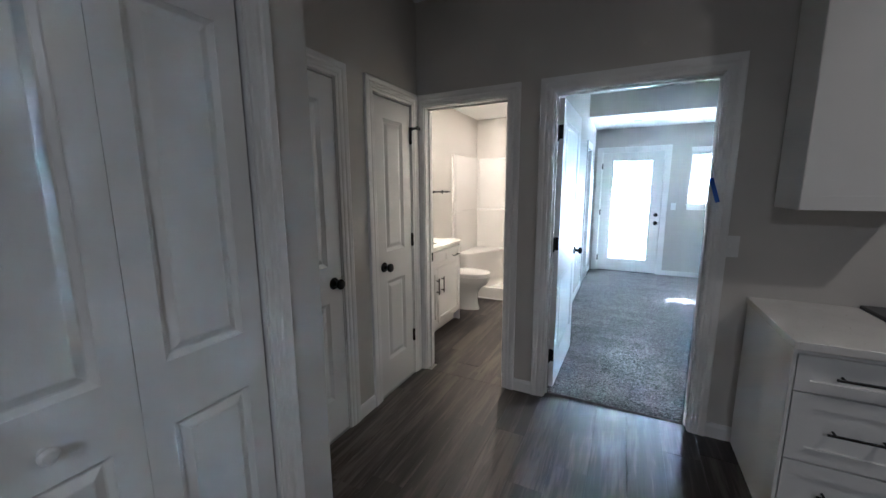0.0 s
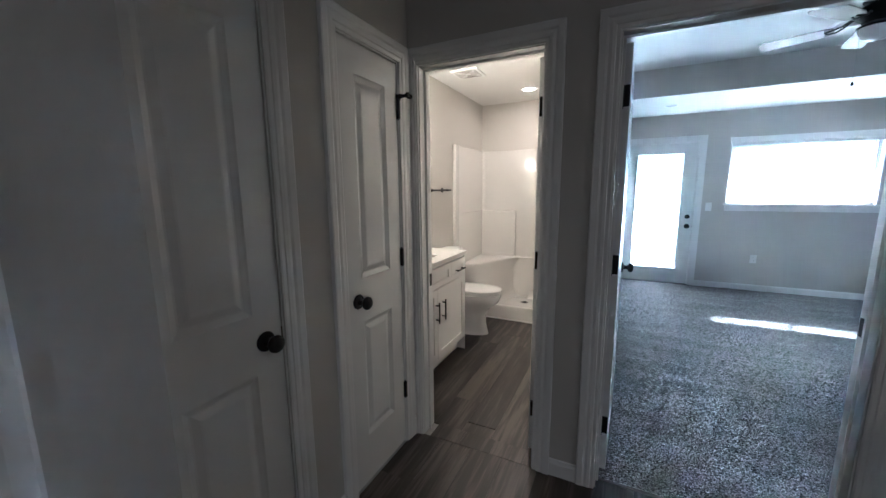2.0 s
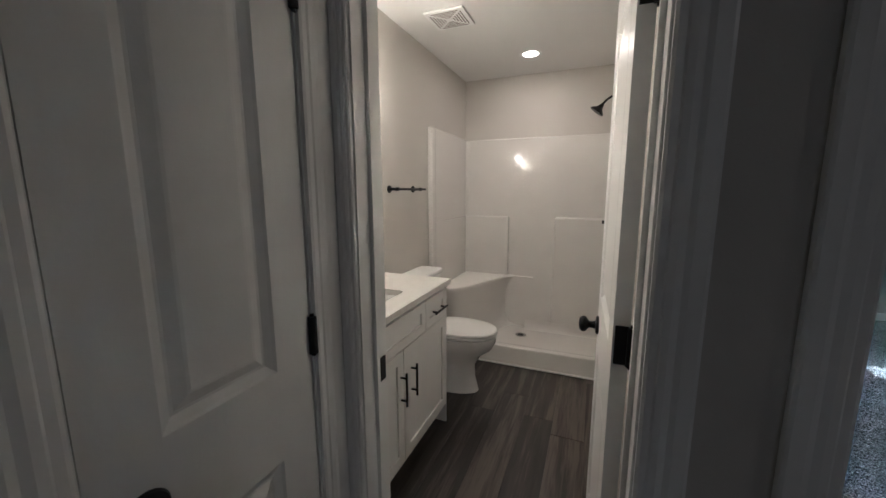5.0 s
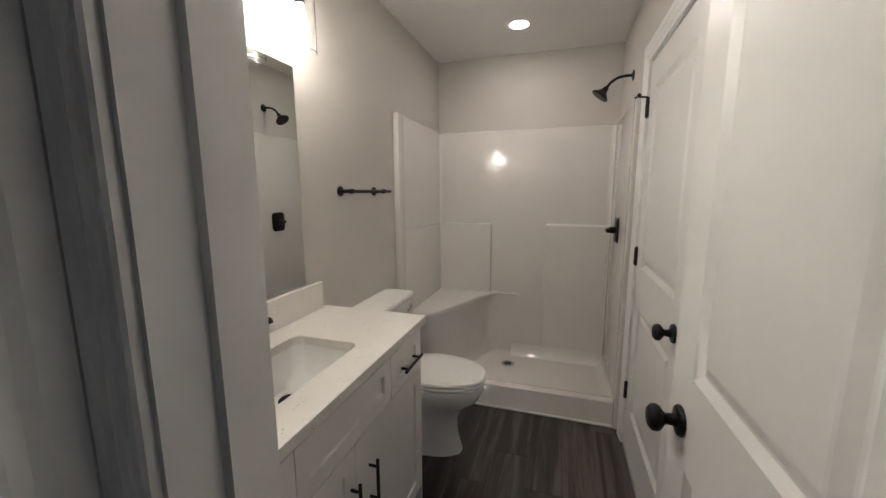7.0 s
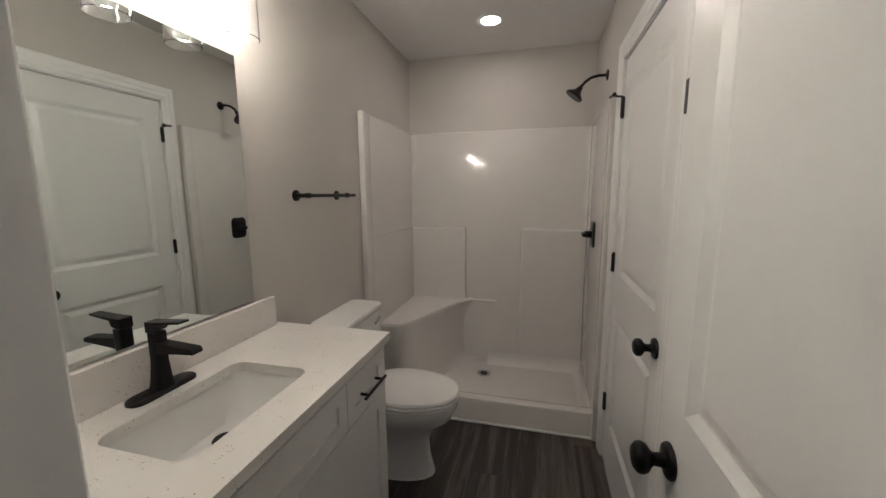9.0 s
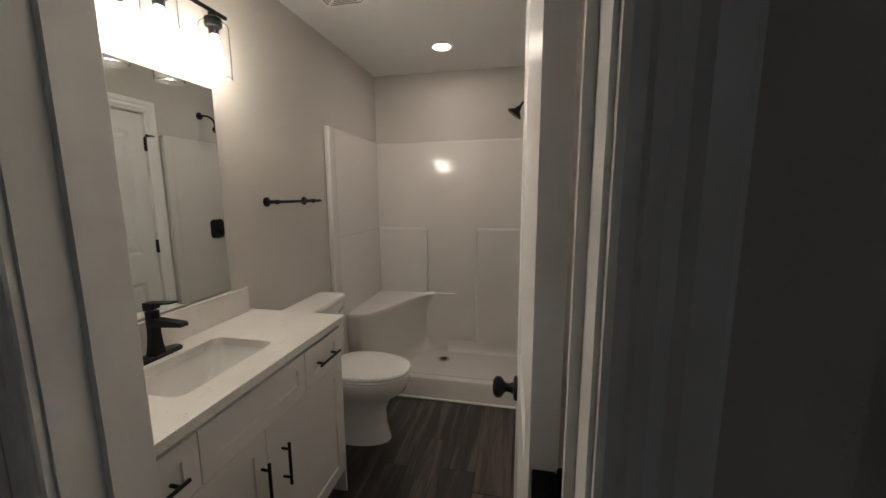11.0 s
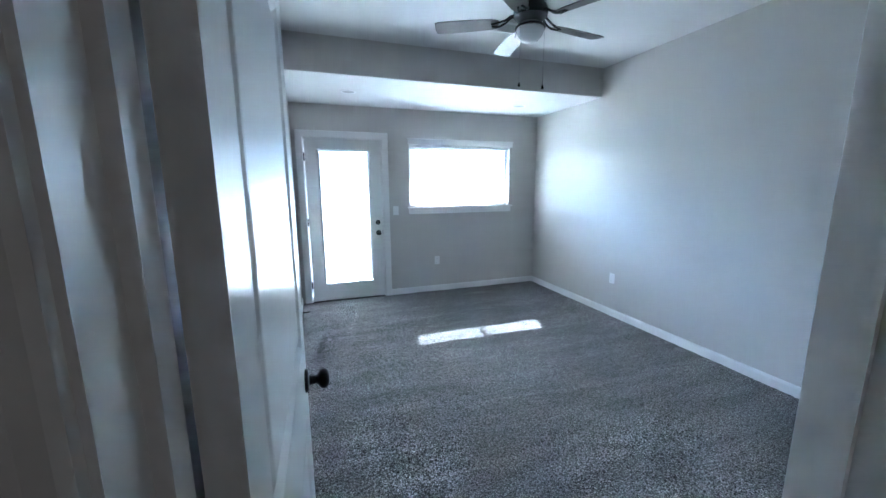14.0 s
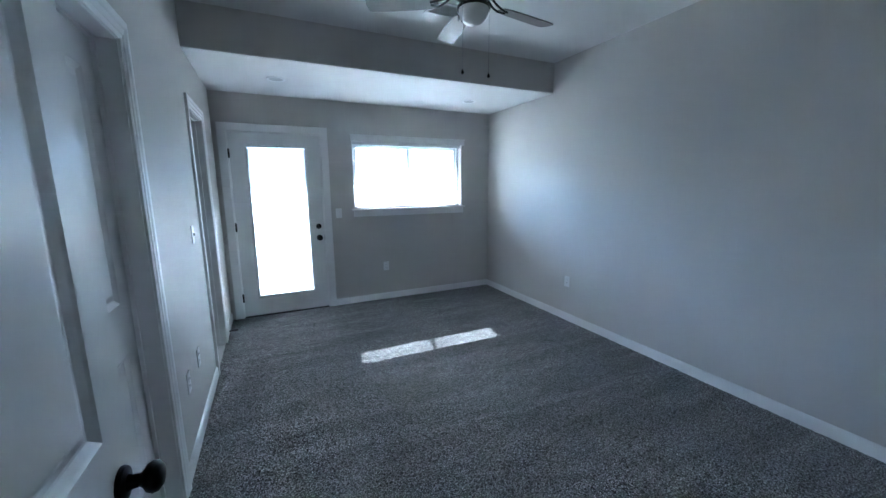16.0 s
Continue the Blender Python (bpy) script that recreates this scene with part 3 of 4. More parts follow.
def baseboard(axis, at, side, a0, a1, room):
    """A moulded skirting on a wall face."""
    secs = []
    for a in (a0, a1):
        secs.append([(a, at + side * u, v) if axis == "y" else (at + side * u, a, v) for u, v in BASE])
    return tagged(part("baseboard", loft(secs), TRIM), "white baseboard along the " + room + " wall", "baseboard", kind="structure")


baseboard("x", -1.0, 1, 2.018, 2.176, "hall")
baseboard("y", 2.80, -1, -0.223, -0.097, "hall")
baseboard("y", 2.80, -1, 0.93, 1.07, "hall")
baseboard("x", -0.63, 1, 1.236, 1.39, "hall")
baseboard("x", -0.63, 1, -4.0, 0.31, "hall")
baseboard("x", -0.13, 1, 2.934, 3.857, "bedroom")
baseboard("x", -0.13, 1, 4.818, 6.022, "bedroom")
baseboard("x", -0.13, 1, 6.778, 7.39, "bedroom")
baseboard("y", 7.39, -1, 1.012, 3.2, "bedroom")
baseboard("x", 3.2, -1, 2.915, 7.39, "bedroom")
baseboard("y", 2.915, 1, 0.93, 3.2, "bedroom")
baseboard("x", -0.25, -1, 4.818, 4.86, "bathroom")
baseboard("x", -0.25, -1, 2.934, 3.857, "bathroom")
baseboard("x", -1.65, 1, 3.99, 4.80, "bathroom")


# ---- bedroom ----
def patio_door():
    d = thing("door_8", "white exterior door with a full glass lite and closed inner blinds", "door", kind="structure")
    part("jamb", boxes(((-0.012, 7.39, 0), (0.004, 7.53, 2.05)), ((0.921, 7.39, 0), (0.937, 7.53, 2.05)), ((0.004, 7.39, 2.038), (0.921, 7.53, 2.05))), TRIM, d)
    flat = ((0.0, 0.0), (0.0, 0.014), (0.003, 0.017), (0.080, 0.017), (0.083, 0.014), (0.083, 0.0))
    part("casing", placed(casing(0.925, 2.042, profile=flat), "y", -1, 7.39, 0.0), TRIM, d, "flat white casing")
    part("sill", boxes(((0.004, 7.375, 0.0), (0.921, 7.54, 0.014)), bevel=0.002, seg=1), RUBBER_AND_SHADE, d, "dark threshold")
    x0, x1, y0, y1, z0, z1 = 0.006, 0.919, 7.40, 7.444, 0.017, 2.036
    gx0, gx1, gz0, gz1 = 0.182, 0.752, 0.245, 1.888
    slab = part("leaf", boxes(((x0, y0, z0), (gx0, y1, z1)), ((gx1, y0, z0), (x1, y1, z1)), ((gx0, y0, z0), (gx1, y1, gz0)), ((gx0, y0, gz1), (gx1, y1, z1))), DOORPAINT, d)
    rim = ((0.0, 0.0), (0.0, 0.006), (0.010, 0.012), (0.022, 0.008), (0.028, 0.0))
    ring = [[(x + u * sx, y0 - v, z + u * sz) for u, v in rim] for x, z, sx, sz in ((gx0, gz0, -1, -1), (gx0, gz1, -1, 1), (gx1, gz1, 1, 1), (gx1, gz0, 1, -1), (gx0, gz0, -1, -1))]
    part("lite_frame", loft(ring, caps=False), VINYL, slab, "raised white frame of the lite")
    for y in (7.409, 7.436):
        g = part("pane", boxes(((gx0, y - 0.0015, gz0), (gx1, y + 0.0015, gz1))), PANE, slab)
        g.visible_shadow = False
    # closed slats between the panes, each with two cord slots
    bm = bmesh.new()
    pitch, c0, c1, gap = 0.0135, 0.317, 0.624, 0.0011
    for k in range(int((gz1 - gz0) / pitch)):
        z = gz0 + (k + 0.5) * pitch
        for a, b in ((gx0, c0 - gap), (c0 + gap, c1 - gap), (c1 + gap, gx1)):
            vs = [bm.verts.new(c) for c in ((a, 7.4265, z - 0.0085), (b, 7.4265, z - 0.0085), (b, 7.4195, z + 0.0085), (a, 7.4195, z + 0.0085))]
            bm.faces.new(vs)
    part("blind_slats", bm, BLIND, slab, "closed white slats between the panes")
    bm = lathe([(0, 0), (0.030, 0), (0.031, -0.008), (0.026, -0.013), (0.012, -0.016), (0.0, -0.017)], "y", (0.858, y0, 1.005))
    part("deadbolt", bm, BLACK, slab, "black deadbolt rose", True)
    part("thumb_turn", boxes(((0.850, y0 - 0.03, 0.99), (0.866, y0 - 0.012, 1.02)), bevel=0.004), BLACK, slab)
    part("knob", knob_mesh(0.862, y0, 0.868, -1), BLACK, slab, "black round knob", True)
    part("latch_plate", boxes(((0.918, y0 - 0.002, 0.84), (0.923, y0 + 0.01, 0.90))), BLACK, slab)
    for z in (0.235, 1.035, 1.82):
        part("hinge", hinge_mesh(0.003, 7.393, z), BLACK, slab, smooth=True)
    return d


patio_door()


def bedroom_window():
    w = thing("window_1", "white vinyl sliding window with raised-slat blinds, sunlit outside", "window", kind="structure")
    x0, x1, z0, z1 = 1.29, 2.765, 1.19, 2.005
    part("window_head_trim", boxes(((x0 - 0.012, 7.368, z1 - 0.004), (x1 + 0.035, 7.39, z1 + 0.062)), ((x0 - 0.022, 7.362, z1 + 0.062), (x1 + 0.045, 7.39, z1 + 0.072)), bevel=0.002, seg=1), TRIM, w)
    part("window_sill", boxes(((x0 - 0.03, 7.350, z0 - 0.016), (x1 + 0.04, 7.48, z0 + 0.004)), bevel=0.005), TRIM, w, "white stool board")
    part("window_apron", boxes(((x0 - 0.012, 7.372, z0 - 0.092), (x1 + 0.025, 7.39, z0 - 0.016)), bevel=0.003, seg=1), TRIM, w)
    f = 0.035
    part("window_frame", boxes(((x0, 7.475, z0), (x0 + f, 7.525, z1)), ((x1 - f, 7.475, z0), (x1, 7.525, z1)), ((x0 + f, 7.475, z0), (x1 - f, 7.525, z0 + f)), ((x0 + f, 7.475, z1 - f), (x1 - f, 7.525, z1)), bevel=0.003, seg=1), VINYL, w)
    mid = (x0 + x1) / 2
    for k, (a, b, y) in enumerate(((x0 + f, mid + 0.02, 7.492), (mid - 0.02, x1 - f, 7.512))):
        s = 0.032
        a0, b0, c0, c1 = a, b, z0 + f, z1 - f
        sash = part("sash", boxes(((a0, y - 0.009, c0), (a0 + s, y + 0.009, c1)), ((b0 - s, y - 0.009, c0), (b0, y + 0.009, c1)), ((a0 + s, y - 0.009, c0), (b0 - s, y + 0.009, c0 + s)), ((a0 + s, y - 0.009, c1 - s), (b0 - s, y + 0.009, c1)), bevel=0.002, seg=1), VINYL, w)
        g = part("pane", boxes(((a0 + s, y - 0.002, c0 + s), (b0 - s, y + 0.002, c1 - s))), PANE, sash)
        g.visible_shadow = False
    blind = thing("window_blind", "white slatted blind, slats open, hanging in the window", "blind")
    part("headrail", boxes(((x0 + 0.008, 7.405, z1 - 0.045), (x1 - 0.008, 7.455, z1 - 0.004)), bevel=0.003, seg=1), VINYL, blind)
    part("bottom_rail", boxes(((x0 + 0.012, 7.416, z0 + 0.005), (x1 - 0.012, 7.444, z0 + 0.021)), bevel=0.004), BLADE, blind, "grey-brown bottom rail")
    pitch, z = 0.0305, z0 + 0.038
    tilt = radians(-8)
    while z < z1 - 0.06:
        secs = []
        for x in (x0 + 0.012, x1 - 0.012):
            pts = []
            for u in (-0.0115, -0.006, 0, 0.006, 0.0115):
                pts.append((x, 7.43 + u * math.cos(tilt), z + u * math.sin(tilt) + 0.0015 * (1 - (u / 0.0115) ** 2)))
            pts += [(p[0], p[1], p[2] - 0.0012) for p in reversed(pts)]
            secs.append(pts)
        part("slat", loft(secs), VINYL, blind)
        z += pitch
    for x in (x0 + 0.14, mid, x1 - 0.14):
        bm = bmesh.new()
        for y in (7.4165, 7.4435):
            tube((x, y, z0 + 0.03), (x, y, z1 - 0.03), 0.0009, n=6, bm=bm)
        part("ladder_cord", bm, PLATE, blind)
    bm = tube((x1 - 0.06, 7.40, z1 - 0.05), (x1 - 0.06, 7.398, z0 + 0.12), 0.003, n=8)
    part("tilt_wand", bm, BLACK, blind, "dark tilt wand")
    return w


bedroom_window()


def ceiling_fan():
    cx, cy = 1.57, 4.99
    f = thing("ceiling_fan", "five-blade ceiling fan with black motor and white bowl light, at rest", "ceiling fan", pose(cx, cy, 0))
    part("motor", lathe([(0.0, TOP - 0.001), (0.085, TOP - 0.001), (0.088, TOP - 0.03), (0.06, TOP - 0.045), (0.06, TOP - 0.06), (0.105, TOP - 0.07), (0.118, TOP - 0.10), (0.112, TOP - 0.135), (0.085, TOP - 0.155), (0.075, TOP - 0.175), (0.0, TOP - 0.176)]), BLACK, f, "black motor housing", True)
    part("switch_housing", lathe([(0.0, TOP - 0.175), (0.07, TOP - 0.176), (0.085, TOP - 0.185), (0.102, TOP - 0.195), (0.104, TOP - 0.207), (0.0, TOP - 0.208)]), BLACK, f, "", True)
    part("bowl", lathe([(0.0, TOP - 0.295), (0.03, TOP - 0.292), (0.06, TOP - 0.278), (0.082, TOP - 0.252), (0.092, TOP - 0.225), (0.093, TOP - 0.205), (0.0, TOP - 0.204)]), FROST, f, "white frosted bowl shade", True)
    bz = TOP - 0.165
    for k in range(5):
        a = radians(8 + 72 * k)
        rot = Matrix.Rotation(a, 4, "Z")
        pitch_m = Matrix.Translation((0, 0, bz)) @ Matrix.Rotation(radians(11), 4, "X")
        outline = [(0.215, 0.040), (0.26, 0.055), (0.40, 0.063), (0.55, 0.067), (0.63, 0.066), (0.655, 0.056), (0.662, 0.0)]
        pts = outline + [(x, -y) for x, y in reversed(outline[:-1])]
        bm = loft([[(x, y, 0.0) for x, y in pts], [(x, y, 0.007) for x, y in pts]])
        blade = part("blade", turned(bm, rot @ pitch_m), BLADE, f, "grey wood-grain blade")
        bm = sweep([(0.09, -0.012, bz + 0.045), (0.13, -0.016, bz + 0.042), (0.17, -0.022, bz + 0.012), (0.215, -0.026, bz - 0.006), (0.265, -0.012, bz - 0.004)], 0.007, 8)
        sweep([(0.09, 0.012, bz + 0.045), (0.13, 0.016, bz + 0.042), (0.17, 0.022, bz + 0.014), (0.215, 0.026, bz + 0.002), (0.265, 0.012, bz)], 0.007, 8, bm)
        part("blade_arm", turned(bm, rot), BLACK, f, "curved black blade iron", True)
    for x, y, low in ((-0.095, -0.035, 2.17), (0.085, -0.045, 2.165)):
        chain = part("pull_chain", tube((x, y, low), (x, y, TOP - 0.2), 0.0013, n=6), STEEL, f, "thin pull chain")
        part("pull_bob", lathe([(0.0, low + 0.004), (0.004, low), (0.009, low - 0.016), (0.0095, low - 0.022), (0.0, low - 0.030)], at=(x, y, 0), n=14), BLACK, chain, "dark teardrop pull", True)
    return f


ceiling_fan()


def wall_plate(kind, axis, at, side, a, z, where):
    """A switch or a double outlet on a wall face."""
    name = "light_switch" if kind == "switch" else "power_outlet"
    words = ("white toggle light switch on the " if kind == "switch" else "white double power outlet low on the ") + where + " wall"
    w = thing(name, words, "switch" if kind == "switch" else "outlet", group="wall plates")
    m = Matrix(((1, 0, 0, a), (0, side, 0, at), (0, 0, 1, z), (0, 0, 0, 1))) if axis == "y" else Matrix(((0, side, 0, at), (1, 0, 0, a), (0, 0, 1, z), (0, 0, 0, 1)))
    part("plate", turned(boxes(((-0.036, 0.0, -0.058), (0.036, 0.006, 0.058)), bevel=0.003), m), PLATE, w)
    if kind == "switch":
        part("toggle", turned(boxes(((-0.005, 0.004, -0.008), (0.005, 0.018, 0.010)), bevel=0.002), m), PLATE, w)
    else:
        for k in (-0.021, 0.021):
            face = part("socket", turned(boxes(((-0.017, 0.003, k - 0.014), (0.017, 0.0085, k + 0.014)), bevel=0.003), m), PLATE, w)
            # no holes cut: black bars give the dark inside of the socket
            part("slots", turned(boxes(((-0.008, 0.006, k - 0.004), (-0.006, 0.009, k + 0.006)), ((0.006, 0.006, k - 0.004), (0.008, 0.009, k + 0.006))), m), RUBBER_AND_SHADE, face)
    return w


wall_plate("switch", "x", -0.13, 1, 5.72, 1.165, "bedroom")
wall_plate("outlet", "x", -0.13, 1, 5.10, 0.43, "bedroom")
wall_plate("outlet", "x", -0.13, 1, 5.42, 0.435, "bedroom")
wall_plate("switch", "y", 7.39, -1, 1.098, 1.15, "window")
wall_plate("outlet", "y", 7.39, -1, 1.663, 0.445, "window")
wall_plate("outlet", "x", 3.2, -1, 5.765, 0.438, "long bedroom")
wall_plate("switch", "y", 2.80, -1, 0.948, 1.13, "hall")


def can_light(x, y, z, lit, label):
    c = thing("recessed_light", label, "downlight", pose(x, y, z), group="recessed downlights")
    part("trim_ring", lathe([(0.058, 0.0), (0.060, -0.004), (0.078, -0.006), (0.084, -0.003), (0.084, 0.0), (0.058, 0.0)]), VINYL, c, smooth=True)
    part("lens", lathe([(0.0, -0.0045), (0.059, -0.0035), (0.059, 0.0), (0.0, 0.0)]), LENS if lit else FROST, c, smooth=True)
    return c


can_light(0.49, 6.70, 2.434, False, "unlit white recessed downlight in the ceiling drop")
can_light(2.55, 6.80, 2.434, False, "unlit white recessed downlight in the ceiling drop")
stop = thing("door_stop", "black spring door stop on the baseboard", "door stop")
part("rod", tube((-0.118, 6.92, 0.045), (-0.055, 6.92, 0.047), 0.006, n=12), BLACK, stop)
part("tip", tube((-0.055, 6.92, 0.047), (-0.042, 6.92, 0.047), 0.009, n=14), RUBBER_AND_SHADE, stop)
vent = thing("ceiling_register", "white slotted air register in the bedroom ceiling", "vent")
part("frame", boxes(((1.49, 5.40, TOP - 0.008), (1.82, 5.43, TOP)), ((1.49, 5.57, TOP - 0.008), (1.82, 5.60, TOP)), ((1.49, 5.43, TOP - 0.008), (1.52, 5.57, TOP)), ((1.79, 5.43, TOP - 0.008), (1.82, 5.57, TOP)), bevel=0.002, seg=1), VINYL, vent)
for k in range(7):
    part("slat", turned(boxes(((1.52, -0.009, -0.0008), (1.79, 0.009, 0.0008))), Matrix.Translation((0, 5.44 + 0.02 * k, TOP - 0.006)) @ Matrix.Rotation(radians(30), 4, "X")), VINYL, vent)


# ---- bathroom ----
SHAKER = ((0.0015, 0.0075), (0.003, 0.008))


def shaker_front(x, y0, y1, z0, z1, rail=0.055, t=0.019):
    """A shaker front facing +x at x: stiles and rails round a sunk panel."""
    bm = bmesh.new()
    w, h = y1 - y0, z1 - z0
    r = min(rail, w * 0.3, h * 0.3)
    panel_face(bm, w, h, t, 1, [(r, w - r, r, h - r)], SHAKER)
    for a, b in (((0, 0), (w, 0)), ((w, 0), (w, h)), ((w, h), (0, h)), ((0, h), (0, 0))):
        bm.faces.new([bm.verts.new(c) for c in ((a[0], 0, a[1]), (b[0], 0, b[1]), (b[0], t, b[1]), (a[0], t, a[1]))])
    bm.faces.new([bm.verts.new(c) for c in ((0, 0, 0), (w, 0, 0), (w, 0, h), (0, 0, h))])
    bmesh.ops.remove_doubles(bm, verts=bm.verts, dist=1e-5)
    return turned(bm, Matrix(((0, 1, 0, x - t), (1, 0, 0, y0), (0, 0, 1, z0), (0, 0, 0, 1))))


def bar_pull(a, b, out, r=0.0055):
    """A bar handle from a to b standing off its front along out."""
    a, b, out = Vector(a), Vector(b), Vector(out)
    d = (b - a).normalized()
    bm = tube(a + out * 0.03, b + out * 0.03, r, n=14)
    for p in (a + d * 0.025, b - d * 0.025):
        tube(p, p + out * 0.03, r * 0.85, n=12, bm=bm)
    return bm


def vanity():
    v = thing("vanity_cabinet", "white shaker vanity cabinet with black bar pulls", "cabinet")
    x, y0, y1 = -1.178, 2.93, 3.98
    part("body", boxes(((-1.645, y0, 0.10), (x - 0.021, y1, 0.70)), ((x - 0.045, y0, 0.70), (x - 0.021, y1, 0.868)), ((-1.645, y0, 0.70), (x - 0.045, y0 + 0.018, 0.868)), ((-1.645, y1 - 0.018, 0.70), (x - 0.045, y1, 0.868))), CABINET, v)
    part("side_panel", boxes(((-1.645, y1, 0.0), (x - 0.002, y1 + 0.012, 0.868)), bevel=0.0015, seg=1), CABINET, v)
    part("toe_kick", boxes(((-1.645, y0, 0.0), (x - 0.075, y1, 0.10))), CABINET, v)
    mid = 3.457
    d = part("drawer", shaker_front(x, 3.702, 3.977, 0.69, 0.845, 0.05), CABINET, v)
    part("handle", bar_pull((x, 3.765, 0.762), (x, 3.925, 0.762), (1, 0, 0)), BLACK, d, "black bar pull", True)
    d = part("drawer", shaker_front(x, 2.937, 3.212, 0.69, 0.845, 0.05), CABINET, v)
    part("handle", bar_pull((x, 2.995, 0.762), (x, 3.155, 0.762), (1, 0, 0)), BLACK, d, "black bar pull", True)
    part("false_front", shaker_front(x, 3.216, 3.698, 0.69, 0.845, 0.05), CABINET, v)
    d = part("door", shaker_front(x, mid + 0.002, 3.977, 0.125, 0.686), CABINET, v)
    part("handle", bar_pull((x, mid + 0.075, 0.43), (x, mid + 0.075, 0.59), (1, 0, 0)), BLACK, d, "black bar pull", True)
    d = part("door", shaker_front(x, 2.937, mid - 0.002, 0.125, 0.686), CABINET, v)
    part("handle", bar_pull((x, mid - 0.03, 0.43), (x, mid - 0.03, 0.59), (1, 0, 0)), BLACK, d, "black bar pull", True)


vanity()

SX0, SX1, SY0, SY1 = -1.525, -1.27, 3.255, 3.655
top = thing("countertop", "white speckled quartz vanity top with an undermount sink cut-out", "countertop")
x0, x1, y0, y1, z0, z1 = -1.648, -1.155, 2.918, 3.995, 0.872, 0.902
bm = bmesh.new()
sink_ring = [Vector(p) for p in rounded(SX1 - SX0, SY1 - SY0, 0.035, 0, (SX0 + SX1) / 2, (SY0 + SY1) / 2)]
n = len(sink_ring)
outer_ring = []
for p in sink_ring:
    d = p - Vector(((SX0 + SX1) / 2, (SY0 + SY1) / 2, 0))
    k = min(((x1 if d.x > 0 else x0) - (SX0 + SX1) / 2) / d.x if abs(d.x) > 1e-6 else 9, ((y1 if d.y > 0 else y0) - (SY0 + SY1) / 2) / d.y if abs(d.y) > 1e-6 else 9)
    outer_ring.append(Vector(((SX0 + SX1) / 2 + d.x * k, (SY0 + SY1) / 2 + d.y * k, 0)))
# square the outer ring's corners
for cx, cy in ((x1, y1), (x0, y1), (x0, y0), (x1, y0)):
    near = min(range(n), key=lambda i: (outer_ring[i] - Vector((cx, cy, 0))).length)
    outer_ring[near] = Vector((cx, cy, 0))
up = Vector((0, 0, 1))
rings = [[p + up * z1 for p in sink_ring], [p + up * z1 for p in outer_ring], [p + up * z0 for p in outer_ring], [p + up * z0 for p in sink_ring], [p + up * z1 for p in sink_ring]]
part("slab", loft(rings, caps=False, bm=bm), QUARTZ, top)
part("backsplash", boxes(((x0, y0, z1), (x0 + 0.02, y1 - 0.03, z1 + 0.118)), bevel=0.002, seg=1), QUARTZ, top)
sink = thing("sink", "white rectangular porcelain undermount sink", "sink")
cx, cy = (SX0 + SX1) / 2, (SY0 + SY1) / 2
secs = [rounded(SX1 - SX0 + 0.012, SY1 - SY0 + 0.012, 0.04, 0.871, cx, cy), rounded(SX1 - SX0 + 0.004, SY1 - SY0 + 0.004, 0.04, 0.858, cx, cy), rounded(SX1 - SX0 - 0.015, SY1 - SY0 - 0.03, 0.05, 0.79, cx, cy), rounded(SX1 - SX0 - 0.05, SY1 - SY0 - 0.09, 0.06, 0.752, cx, cy), rounded(0.06, 0.06, 0.028, 0.742, cx - 0.045, cy + 0.045)]
basin_mesh = loft(secs[::-1], caps=False)
basin_mesh.faces.new([v for v in basin_mesh.verts if abs(v.co.z - 0.742) < 1e-6])
part("basin", basin_mesh, PORCELAIN, sink, smooth=True)
part("sink_drain", lathe([(0.0, 0.759), (0.025, 0.760), (0.029, 0.756), (0.029, 0.742), (0.0, 0.742)], at=(cx - 0.045, cy + 0.045, 0)), BLACK, sink, "black pop-up drain", True)

faucet = thing("faucet", "matte black single-lever faucet on the vanity top", "faucet")
fx, fy = -1.585, 3.462
secs = [rounded(0.052, 0.155, 0.024, z, fx, fy) for z in (0.902, 0.908)] + [rounded(0.046, 0.148, 0.022, 0.911, fx, fy)]
part("base_plate", loft(secs), BLACK, faucet, smooth=True)
secs = [rounded(0.042, 0.044, 0.012, 0.911, fx, fy), rounded(0.033, 0.036, 0.009, 0.935, fx, fy), rounded(0.028, 0.029, 0.007, 0.975, fx + 0.001, fy), rounded(0.029, 0.029, 0.006, 1.040, fx + 0.002, fy)]
part("body", loft(secs), BLACK, faucet, smooth=True)
secs = [[(x, y, z) for y, z in ((fy - w, zc - h), (fy + w, zc - h), (fy + w, zc + h), (fy - w, zc + h))] for x, zc, w, h in ((fx + 0.008, 1.006, 0.0135, 0.013), (fx + 0.06, 1.007, 0.0135, 0.009), (fx + 0.112, 1.007, 0.0135, 0.006), (fx + 0.118, 1.004, 0.013, 0.003))]
part("spout", loft(secs), BLACK, faucet)
secs = [[(x, y, z) for y, z in ((fy - w, zc - h), (fy + w, zc - h), (fy + w, zc + h), (fy - w, zc + h))] for x, zc, w, h in ((fx - 0.013, 1.053, 0.0145, 0.012), (fx + 0.016, 1.056, 0.0145, 0.010), (fx + 0.022, 1.063, 0.014, 0.0035), (fx + 0.088, 1.069, 0.012, 0.002))]
part("lever", loft(secs), BLACK, faucet)
faucet.matrix_basis = Matrix.Translation((fx, fy, 0.902)) @ Matrix.Diagonal((1.1, 1.15, 1.18, 1)) @ Matrix.Translation((-fx, -fy, -0.902))

mirror = thing("mirror", "frameless wall mirror above the vanity", "mirror")
part("glass", boxes(((-1.648, 3.065, 1.028), (-1.642, 3.872, 1.885)), bevel=0.0015, seg=1), MIRROR, mirror)

